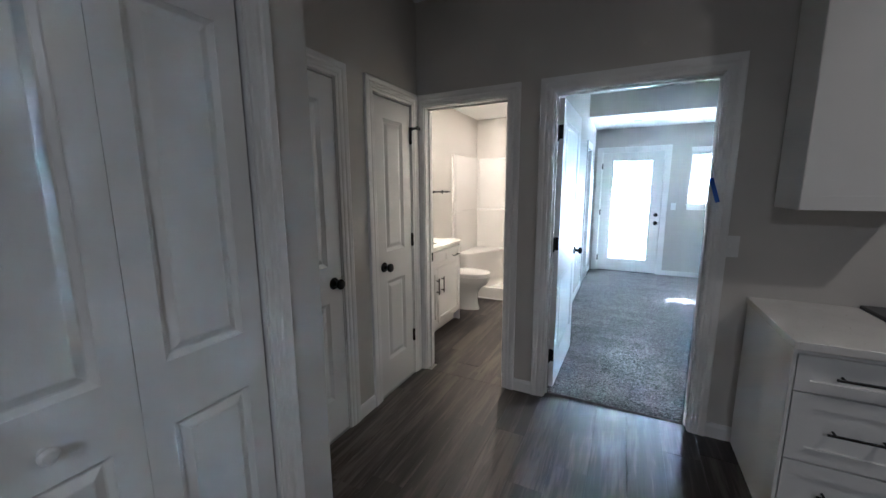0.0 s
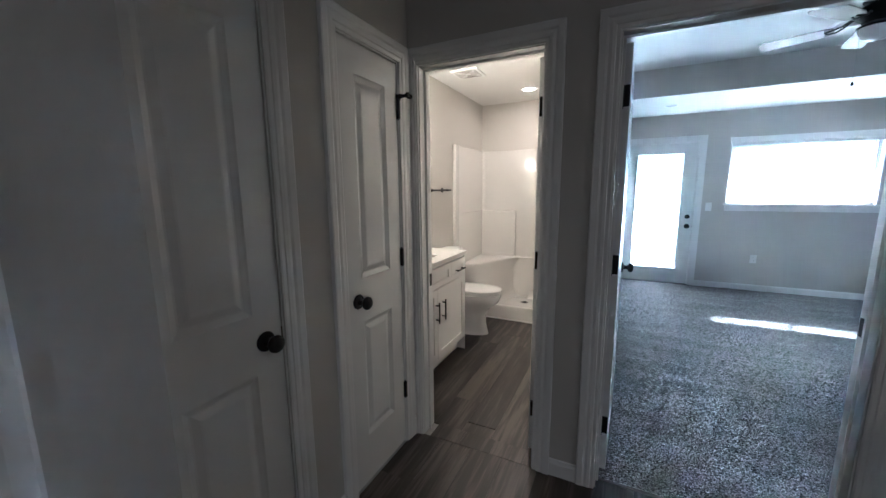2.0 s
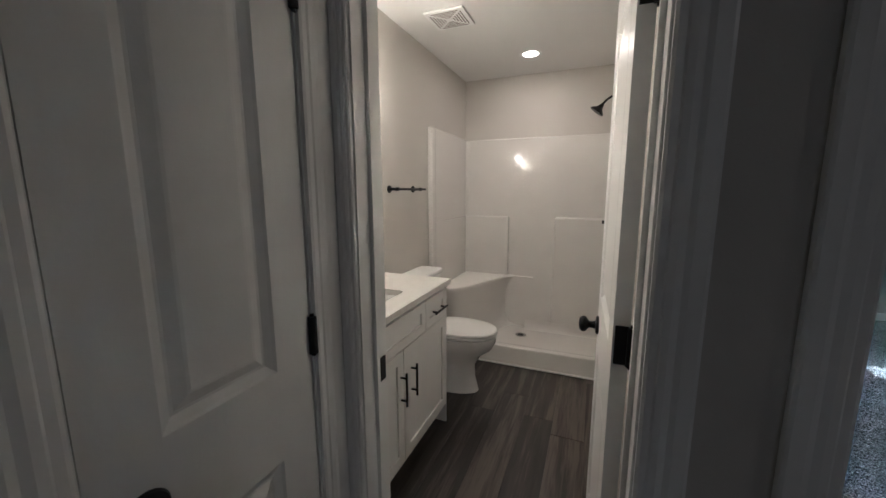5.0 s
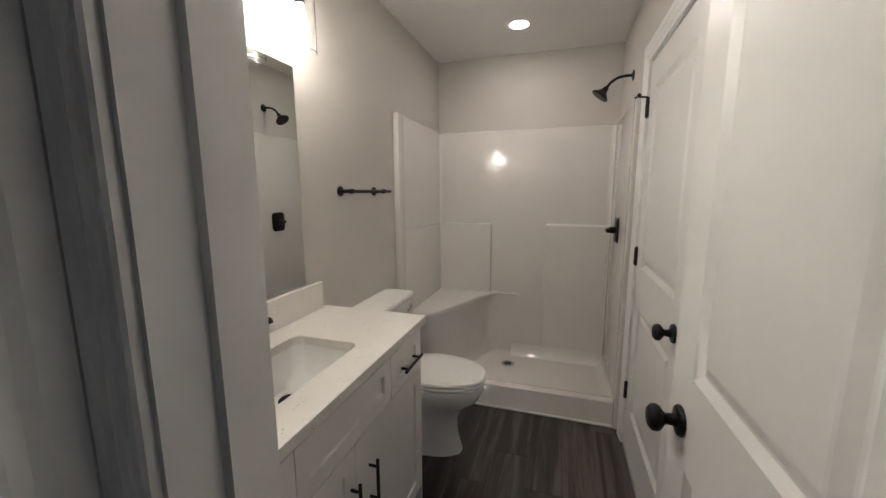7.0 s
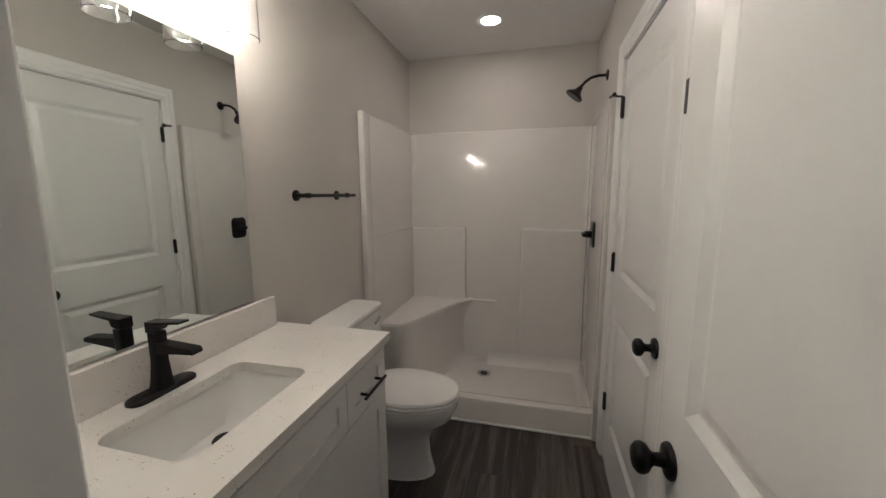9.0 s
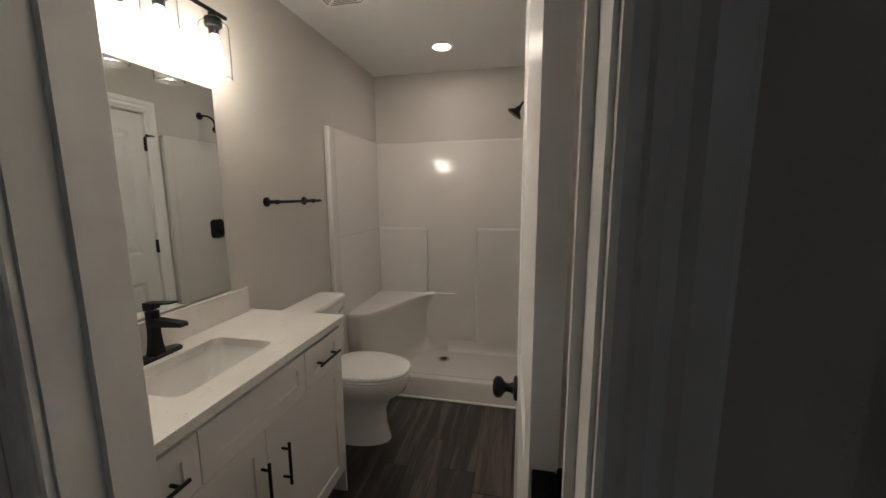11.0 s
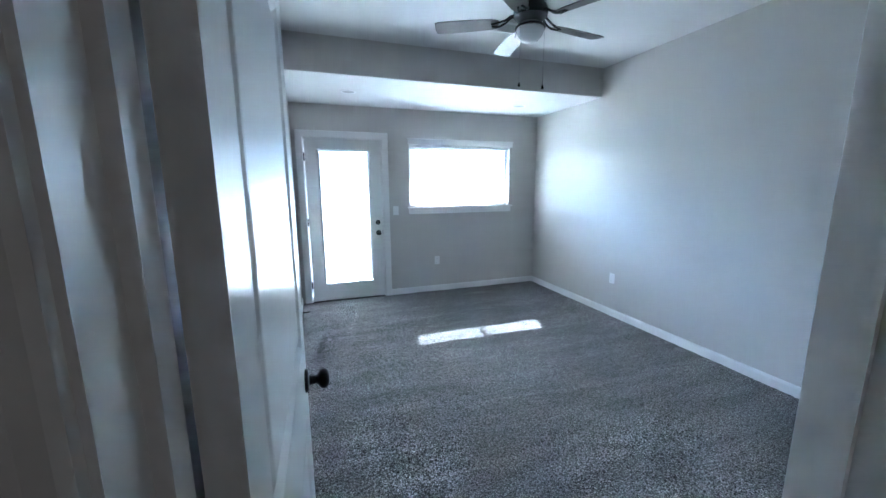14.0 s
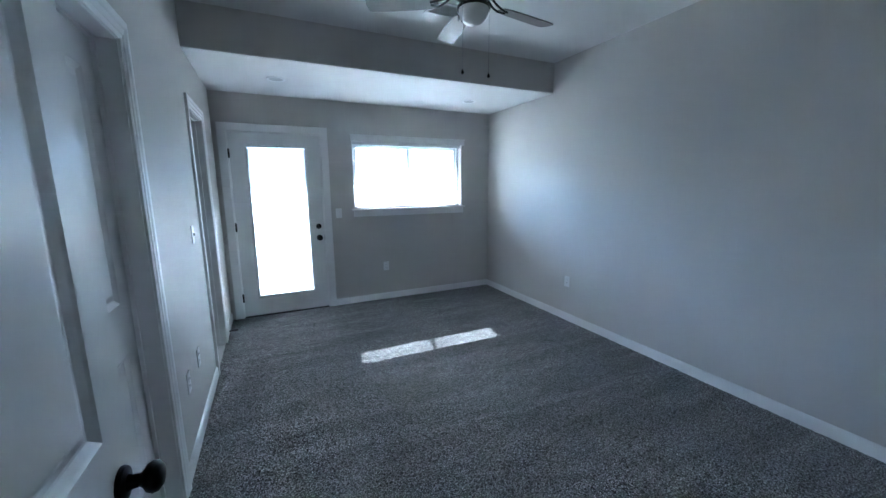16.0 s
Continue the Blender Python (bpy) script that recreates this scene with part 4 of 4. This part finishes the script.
light = thing("vanity_light", "black four-light vanity bar with clear glass shades, lit", "wall light")
lx = BULBS[0][0]
part("backplate", boxes(((-1.648, 3.375, 2.06), (-1.628, 3.535, 2.18)), bevel=0.004), BLACK, light)
bm = tube((lx, 3.06, 2.135), (lx, 3.85, 2.135), 0.008, n=12)
for y in (3.43, 3.48):
    tube((-1.63, y, 2.12), (lx, y, 2.135), 0.007, n=10, bm=bm)
part("bar", bm, BLACK, light, "slim black bar", True)
for bx, by, bz in BULBS:
    part("socket", lathe([(0.0, 2.135), (0.014, 2.135), (0.016, 2.115), (0.030, 2.108), (0.031, 2.085), (0.028, 2.078), (0.018, 2.076), (0.017, 2.05), (0.0, 2.049)], at=(bx, by, 0)), BLACK, light, "", True)
    shade = part("shade", lathe([(0.028, 2.092), (0.048, 2.088), (0.052, 2.078), (0.052, 1.895), (0.0495, 1.894), (0.0495, 2.076), (0.046, 2.085), (0.028, 2.089)], at=(bx, by, 0)), CLEAR, light, "clear glass cylinder shade", True)
    shade.visible_shadow = False
    b = part("bulb", lathe([(0.0, 1.962), (0.012, 1.965), (0.019, 1.975), (0.022, 1.99), (0.020, 2.012), (0.014, 2.035), (0.012, 2.05), (0.0, 2.05)], at=(bx, by, 0), n=18), BULB, shade, "lit bulb", True)
    b.visible_shadow = False

bar = thing("towel_bar", "short matte black towel bar on the wall", "towel bar")
for y in (4.165, 4.50):
    part("post", lathe([(0.0, -1.65), (0.024, -1.65), (0.024, -1.643), (0.010, -1.640), (0.009, -1.60), (0.012, -1.595), (0.012, -1.578), (0.0, -1.577)], "x", (0, y, 1.413), 20), BLACK, bar, "", True)
part("rail", tube((-1.588, 4.15, 1.413), (-1.588, 4.585, 1.413), 0.008, n=14), BLACK, bar, "", True)


def toilet():
    t = thing("toilet", "white two-piece porcelain toilet, lid down", "toilet")
    yc = 4.40
    secs = [rounded(0.165, 0.39, 0.03, 0.40, -1.555, yc), rounded(0.175, 0.405, 0.035, 0.60, -1.553, yc), rounded(0.182, 0.415, 0.035, 0.792, -1.552, yc)]
    part("tank", loft(secs), PORCELAIN, t, smooth=True)
    secs = [rounded(0.188, 0.424, 0.03, 0.791, -1.551, yc), rounded(0.194, 0.430, 0.03, 0.797, -1.550, yc), rounded(0.194, 0.430, 0.03, 0.815, -1.550, yc), rounded(0.182, 0.420, 0.03, 0.823, -1.550, yc)]
    part("tank_lid", loft(secs), PORCELAIN, t, smooth=True)
    bm = tube((-1.459, yc + 0.145, 0.75), (-1.445, yc + 0.145, 0.75), 0.012, n=14)
    tube((-1.448, yc + 0.145, 0.75), (-1.440, yc + 0.075, 0.743), 0.0055, 0.0075, n=10, bm=bm)
    part("flush_lever", bm, CHROME, t, "chrome lever", True)

    def oval(x0, x1, half, z, n=32):
        """An egg-shaped ring, blunt at the tank end."""
        pts = []
        mx = x0 + (x1 - x0) * 0.42
        for i in range(n):
            a = 2 * math.pi * i / n
            c, s = math.cos(a), math.sin(a)
            rx = (x1 - mx) if c > 0 else (mx - x0)
            pts.append((mx + rx * c, yc + half * (abs(s) ** 0.88) * (1 if s > 0 else -1), z * 1.075))
        return pts

    part("bowl", loft([oval(-1.52, -1.10, 0.105, 0.0), oval(-1.52, -1.105, 0.10, 0.02), oval(-1.50, -1.125, 0.096, 0.09), oval(-1.50, -1.128, 0.098, 0.18), oval(-1.52, -1.085, 0.118, 0.25), oval(-1.53, -1.01, 0.16, 0.30), oval(-1.535, -0.982, 0.182, 0.355), oval(-1.535, -0.980, 0.184, 0.385), oval(-1.53, -0.99, 0.175, 0.392)]), PORCELAIN, t, smooth=True)
    part("pedestal_back", boxes(((-1.62, yc - 0.11, 0.0), (-1.42, yc + 0.11, 0.398)), bevel=0.03, seg=3), PORCELAIN, t, smooth=True)
    part("seat", loft([oval(-1.46, -0.978, 0.180, 0.394), oval(-1.462, -0.974, 0.184, 0.400), oval(-1.46, -0.978, 0.181, 0.410)]), PORCELAIN, t, smooth=True)
    part("lid", loft([oval(-1.47, -0.976, 0.182, 0.413), oval(-1.472, -0.973, 0.184, 0.419), oval(-1.465, -0.98, 0.178, 0.428), oval(-1.44, -1.01, 0.150, 0.434), oval(-1.36, -1.12, 0.06, 0.437)]), PORCELAIN, t, smooth=True)
    return t


toilet()


def shower():
    s = thing("shower_surround", "glossy white one-piece shower with corner bench and low curb", "shower")
    xl, xr, yb, yf, top_z = -1.65, -0.25, 5.685, 4.79, 1.895
    part("left_wall", boxes(((xl, yf + 0.03, 0.04), (xl + 0.026, yb, top_z)), ((xl, yf - 0.02, 0.0), (xl + 0.038, yf + 0.06, top_z)), bevel=0.010, seg=3), ACRYLIC, s, smooth=True)
    part("right_wall", boxes(((xr - 0.026, yf + 0.06, 0.04), (xr, yb, top_z)), ((xr - 0.038, yf + 0.05, 0.0), (xr, yf + 0.12, top_z)), bevel=0.010, seg=3), ACRYLIC, s, smooth=True)
    part("back_wall", boxes(((xl + 0.02, yb - 0.026, 0.04), (xr - 0.02, yb, top_z)), bevel=0.014, seg=4), ACRYLIC, s, smooth=True)
    # quarter-round fillets where the walls meet
    for cx, sx in ((xl + 0.026, 1), (xr - 0.026, -1)):
        r = 0.035
        arc = [(cx + sx * (r - r * math.sin(radians(a))), yb - 0.026 - (r - r * math.cos(radians(a)))) for a in range(0, 91, 15)]
        poly = [(cx - sx * 0.004, yb - 0.022)] + arc
        part("corner_fillet", loft([[(x, y, 0.05) for x, y in poly], [(x, y, top_z - 0.012) for x, y in poly]]), ACRYLIC, s, smooth=True)
    part("raised_panel", boxes(((xl + 0.022, yb - 0.072, 0.50), (-1.178, yb - 0.02, 1.157)), bevel=0.02, seg=4), ACRYLIC, s, "raised panel with a ledge", True)
    part("raised_panel", boxes(((-0.748, yb - 0.056, 0.05), (xr - 0.022, yb - 0.004, 1.157)), bevel=0.025, seg=5), ACRYLIC, s, "raised panel with a ledge", True)
    part("side_ledge", boxes(((xl + 0.02, yf + 0.06, 0.5), (xl + 0.036, yb - 0.03, 1.150)), bevel=0.006, seg=2), ACRYLIC, s, "", True)
    # bench with an S-shaped edge
    edge = []
    for k in range(25):
        u = k / 24
        x = -1.626 + 0.69 * u
        k2 = min(1, max(0, (u - 0.16) / 0.62))
        y = 4.925 + 0.03 * (1 - u) * math.sin(math.pi * u) + 0.73 * k2 * k2 * (3 - 2 * k2)
        edge.append((x, min(y, yb - 0.03)))
    back = [(-0.93, yb - 0.02), (xl + 0.01, yb - 0.02), (xl + 0.01, 4.885)]
    outline = edge + back
    def ring(z, grow, tail=0.0):
        """The outline at height z; the thin tail along the back wall fades out below the seat."""
        pts = []
        for i, (x, y) in enumerate(outline):
            if i < len(edge):
                fade = min(1, max(0, (i / 24 - 0.45) / 0.5)) * tail
                pts.append((x + grow * 0.5 - 0.06 * fade, min(y - grow + 0.14 * fade, yb - 0.021), z))
            else:
                pts.append((x, y, z))
        return pts

    part("bench", loft([ring(0.04, 0.03, 0.3), ring(0.08, 0.0, 0.6), ring(0.14, -0.012, 0.9), ring(0.40, -0.008, 0.9), ring(0.49, -0.005, 0.6), ring(0.54, 0.0, 0.2), ring(0.556, 0.0, 0.0), ring(0.568, -0.005), ring(0.573, -0.016)]), ACRYLIC, s, "moulded corner bench seat", True)
    part("pan", boxes(((xl + 0.01, yf + 0.13, 0.0), (xr - 0.01, yb - 0.01, 0.048)), bevel=0.004), ACRYLIC, s, "", True)
    prof = [(4.862, 0.0), (4.866, 0.012), (4.872, 0.13), (4.878, 0.148), (4.892, 0.156), (4.925, 0.156), (4.942, 0.150), (4.952, 0.135), (4.965, 0.07), (4.99, 0.05), (5.02, 0.046), (5.02, 0.0)]
    part("curb", loft([[(x, y, z) for y, z in prof] for x in (xl + 0.03, xr - 0.03)]), ACRYLIC, s, "low front curb", True)
    part("caulk", boxes(((xl + 0.03, 4.852, 0.0), (xr - 0.03, 4.868, 0.012)), bevel=0.003, seg=1), PLATE, s)
    # coved foot between pan and walls
    cove = [(0.0, 0.0), (0.06, 0.0), (0.035, 0.008), (0.015, 0.025), (0.004, 0.06), (0.0, 0.09)]
    part("cove", loft([[(x, yb - 0.057 - u, 0.047 + v) for u, v in cove] for x in (-0.99, xr - 0.02)]), ACRYLIC, s, "", True)
    part("cove", loft([[(xr - 0.024 - u, y, 0.047 + v) for u, v in cove] for y in (4.95, yb - 0.03)]), ACRYLIC, s, "", True)
    d = part("drain", lathe([(0.0, 0.0505), (0.034, 0.0505), (0.046, 0.052), (0.052, 0.049), (0.052, 0.046)], at=(-0.99, 5.42, 0)), CHROME, s, "round metal drain", True)
    # black strips on the drain in place of shaded openings
    bm = bmesh.new()
    for k in range(-3, 4):
        w = 0.03 * math.sqrt(max(0.05, 1 - (k / 3.6) ** 2))
        turned_box = boxes(((-0.99 - w, 5.42 + k * 0.009 - 0.0025, 0.0505), (-0.99 + w, 5.42 + k * 0.009 + 0.0025, 0.0512)))
        me = bpy.data.meshes.new("tmp")
        turned_box.to_mesh(me)
        turned_box.free()
        bm.from_mesh(me)
        bpy.data.meshes.remove(me)
    part("drain_slot_shade", bm, RUBBER_AND_SHADE, d)
    return s


shower()
head = thing("shower_fixture", "matte black shower head on a bent arm", "shower head")
hx, hy, hz = -0.25, 5.22, 2.105
part("flange", lathe([(0.0, -0.25), (0.030, -0.25), (0.030, -0.256), (0.012, -0.262), (0.0, -0.262)], "x", (0, hy, hz), 20), BLACK, head, "", True)
pts = [(hx, hy, hz), (hx - 0.05, hy, hz + 0.0), (hx - 0.09, hy, hz - 0.008), (hx - 0.125, hy, hz - 0.03), (hx - 0.15, hy, hz - 0.06)]
part("arm", sweep(pts, 0.0085), BLACK, head, "", True)
bm = lathe([(0.0, 0.025), (0.014, 0.025), (0.018, 0.008), (0.026, -0.008), (0.052, -0.028), (0.056, -0.036), (0.054, -0.042), (0.0, -0.043)])
part("rose", turned(bm, Matrix.Translation((hx - 0.163, hy, hz - 0.078)) @ Matrix.Rotation(radians(38), 4, "Y")), BLACK, head, "", True)
valve = thing("shower_valve", "matte black shower valve with lever", "shower valve")
vx, vy, vz = -0.277, 5.27, 1.155
secs = [[(vx - d, vy + p[0] * k, vz + p[1] * k) for p in rounded(0.145, 0.165, 0.035, 0)] for d, k in ((0.0, 1.0), (0.006, 1.0), (0.011, 0.92))]
part("plate", loft(secs), BLACK, valve, "", True)
part("hub", tube((vx - 0.008, vy, vz), (vx - 0.055, vy, vz), 0.024, 0.020), BLACK, valve, "", True)
part("lever", boxes(((vx - 0.072, vy - 0.075, vz - 0.011), (vx - 0.050, vy + 0.02, vz + 0.013)), bevel=0.005), BLACK, valve)

can_light(-0.94, 5.17, BATH_TOP, True, "lit white recessed downlight over the shower")
fan_grille = thing("exhaust_fan_grille", "white square exhaust fan grille with diagonal slots", "vent", pose(-1.305, 4.36, BATH_TOP))
part("frame", boxes(((-0.125, -0.125, -0.014), (0.125, 0.125, 0.0)), bevel=0.006), VINYL, fan_grille)
# grille is uncut; dark strips in the blade colour imitate shade in its openings
for q in range(4):
    for k in range(5):
        half = 0.018 + 0.017 * k
        bm = boxes(((-half, 0.026 + 0.017 * k, -0.0155), (half, 0.033 + 0.017 * k, -0.0138)))
        part("slot", turned(bm, Matrix.Rotation(radians(90 * q), 4, "Z")), BLADE, fan_grille)


# ---- kitchen corner and small things ----
def front_y(y, x0, x1, z0, z1, rail=0.057, t=0.02):
    """A shaker front facing -y at y."""
    bm = shaker_front(0.0, 0.0, x1 - x0, z0, z1, rail, t)
    return turned(bm, Matrix(((0, 1, 0, x0), (-1, 0, 0, y), (0, 0, 1, 0), (0, 0, 0, 1))))


base = thing("base_cabinet", "white shaker base cabinet with three drawers and black pulls", "cabinet")
KX, KY, KR = 1.065, 2.165, 1.472
part("body", boxes(((KX, KY + 0.022, 0.10), (KR, 2.795, 0.826))), CABINET, base)
part("side_panel", boxes(((KX - 0.014, KY, 0.0), (KX, 2.795, 0.826)), bevel=0.0015, seg=1), CABINET, base)
part("toe_kick", boxes(((KX, KY + 0.08, 0.0), (KR, KY + 0.1, 0.10))), CABINET, base)
for z0, z1 in ((0.655, 0.802), (0.362, 0.647), (0.115, 0.354)):
    d = part("drawer", front_y(KY, KX + 0.004, KR - 0.004, z0, z1), CABINET, base)
    zc = (z0 + z1) / 2 + 0.005
    part("handle", bar_pull((1.175, KY, zc), (1.365, KY, zc), (0, -1, 0)), BLACK, d, "black bar pull", True)
counter = thing("countertop", "white quartz kitchen countertop", "countertop")
part("slab", boxes(((KX - 0.022, KY - 0.026, 0.828), (KR + 0.003, 2.798, 0.862)), bevel=0.002, seg=1), QUARTZ, counter)
upper = thing("wall_cabinet", "white shaker wall cabinet above the counter", "cabinet")
part("body", boxes(((1.105, 2.49, 1.345), (1.55, 2.797, 2.42)), bevel=0.001, seg=1), CABINET, upper)
part("door", front_y(2.487, 1.108, 1.547, 1.345, 2.415, 0.06), CABINET, upper)
part("crown", boxes(((1.09, 2.465, 2.42), (1.565, 2.797, 2.47)), bevel=0.004, seg=1), CABINET, upper)
stove = thing("kitchen_range", "black glass-top kitchen range beside the counter", "range")
part("body", boxes(((1.482, 2.17, 0.0), (2.24, 2.79, 0.856)), bevel=0.004, seg=1), STEEL, stove)
part("cooktop", boxes(((1.478, 2.15, 0.858), (2.245, 2.795, 0.876)), bevel=0.005), GLASSTOP, stove, "black glass top")
part("oven_door", boxes(((1.50, 2.145, 0.22), (2.225, 2.169, 0.75)), bevel=0.006), GLASSTOP, stove)
part("oven_handle", bar_pull((1.54, 2.146, 0.71), (2.185, 2.146, 0.71), (0, -1, 0), 0.011), STEEL, stove, "", True)
tape = thing("painters_tape", "short strip of blue painter's tape on the casing", "tape")
bm = boxes(((-0.0105, -0.0008, -0.067), (0.0105, 0.0, 0.067)))
part("strip", turned(bm, Matrix.Translation((0.845, 2.7795, 1.43)) @ Matrix.Rotation(radians(-17), 4, "Y")), TAPE, tape)
# housings for the two added, unseen lamps
for kx, ky in ADDED_CANS:
    can_light(kx, ky, TOP, True, "unseen recessed downlight added behind the camera to light hall and kitchen")


# ---- outdoors, beyond the window ----
tagged(part("ground", boxes(((-900, -900, -0.3), (900, 900, -0.16))), SOIL), "dry lawn reaching the horizon", "ground", kind="structure")
tagged(part("patio", boxes(((-1.5, 7.53, -0.16), (4.5, 10.3, -0.03)), bevel=0.01, seg=1), CONCRETE), "pale concrete patio slab", "patio", kind="structure")
tagged(part("porch_roof", boxes(((-1.9, 7.53, 2.70), (4.6, 8.935, 2.90))), CEIL), "white underside of the porch roof", "porch roof", kind="structure")
fence = thing("fence", "cedar board fence across the yard", "fence")
board = boxes(((-0.068, -0.009, -0.16), (0.068, 0.009, 1.67)))
first = part("board", board, FENCE, fence)
first.matrix_basis = Matrix.Translation((-9, 15.0, 0))
for k in range(1, 140):
    b = first.copy()
    scene.collection.objects.link(b)
    b.matrix_basis = Matrix.Translation((-9 + 0.142 * k, 15.0 + (0.004 if k % 3 else -0.003), random.uniform(-0.012, 0.012)))
for z in (0.2, 0.85, 1.45):
    part("rail", boxes(((-9.1, 15.012, z), (10.9, 15.05, z + 0.09))), FENCE, fence)


def house(x, y, w, d, h, ridge, label):
    o = thing("house", label, "house", pose(x, y, -0.16))
    part("wall", boxes(((-w / 2, -d / 2, 0), (w / 2, d / 2, h))), SIDING, o)
    secs = [[(sx, -d / 2 - 0.4, h - 0.05), (sx, 0, h + ridge), (sx, d / 2 + 0.4, h - 0.05), (sx, d / 2 + 0.4, h - 0.25), (sx, -d / 2 - 0.4, h - 0.25)] for sx in (-w / 2 - 0.4, w / 2 + 0.4)]
    part("roof", loft(secs), SHINGLE, o, "grey shingle roof")
    for k in (-0.3, 0.05, 0.32):
        win = part("window", boxes(((w * k - 0.55, -d / 2 - 0.05, 1.0), (w * k + 0.55, -d / 2 + 0.02, 2.3))), VINYL, o)
        part("pane", boxes(((w * k - 0.45, -d / 2 - 0.058, 1.1), (w * k + 0.45, -d / 2 - 0.051, 2.2))), GLASSTOP, win)
    return o


house(-3, 30, 14, 9, 3.0, 2.4, "pale single-storey house beyond the fence")
house(15, 27, 13, 9, 3.0, 2.6, "pale single-storey house beyond the fence")


# ---- vinyl planks of hall and bathroom ----
floor = thing("floor", "dark grey-brown vinyl plank floor", "floor", kind="structure")


def plank_mesh(w, l):
    c = 0.0012
    bm = loft([[(c, c, 0.0), (w - c, c, 0.0), (w - c, l - c, 0.0), (c, l - c, 0.0)], [(0, 0, -0.0012), (w, 0, -0.0012), (w, l, -0.0012), (0, l, -0.0012)], [(0, 0, -0.006), (w, 0, -0.006), (w, l, -0.006), (0, l, -0.006)]])
    bmesh.ops.recalc_face_normals(bm, faces=bm.faces)
    me = bpy.data.meshes.new("plank")
    bm.to_mesh(me)
    bm.free()
    me.materials.append(PLANK)
    return me


PLANKS = {}


def lay(x0, x1, y0, y1, seed, width=0.18, length=1.22):
    rng = random.Random(seed)
    x = x0
    while x < x1 - 0.01:
        w = round(min(width, x1 - x), 3)
        y = y0 - rng.uniform(0, length)
        while y < y1 - 0.005:
            a, b = max(y, y0), min(y + length, y1)
            l = round(b - a, 2)
            if l > 0.03:
                if (w, l) not in PLANKS:
                    PLANKS[(w, l)] = plank_mesh(w, l)
                ob = new("plank", PLANKS[(w, l)])
                ob.parent = floor
                ob.matrix_basis = Matrix.Translation((x, a, 0))
            y += length
        x += width


lay(-1.0, -0.2, 1.39, 2.80, 1)
lay(-0.63, 1.71, -1.0, 1.39, 2)
lay(-0.2, 1.71, 1.39, 2.857, 3)
lay(-0.9, -0.2, 2.80, 2.915, 4)
lay(-1.65, -0.25, 2.915, 4.95, 5)
tagged(part("floor_kitchen", boxes(((-0.63, -4.0, -0.006), (4.45, -1.0, 0.0)), ((1.71, -1.0, -0.006), (4.45, 2.80, 0.0)), ((-1.765, -4.0, -0.006), (-0.63, 1.39, 0.0))), PLANK), "dark vinyl floor of the kitchen", "floor", kind="structure")
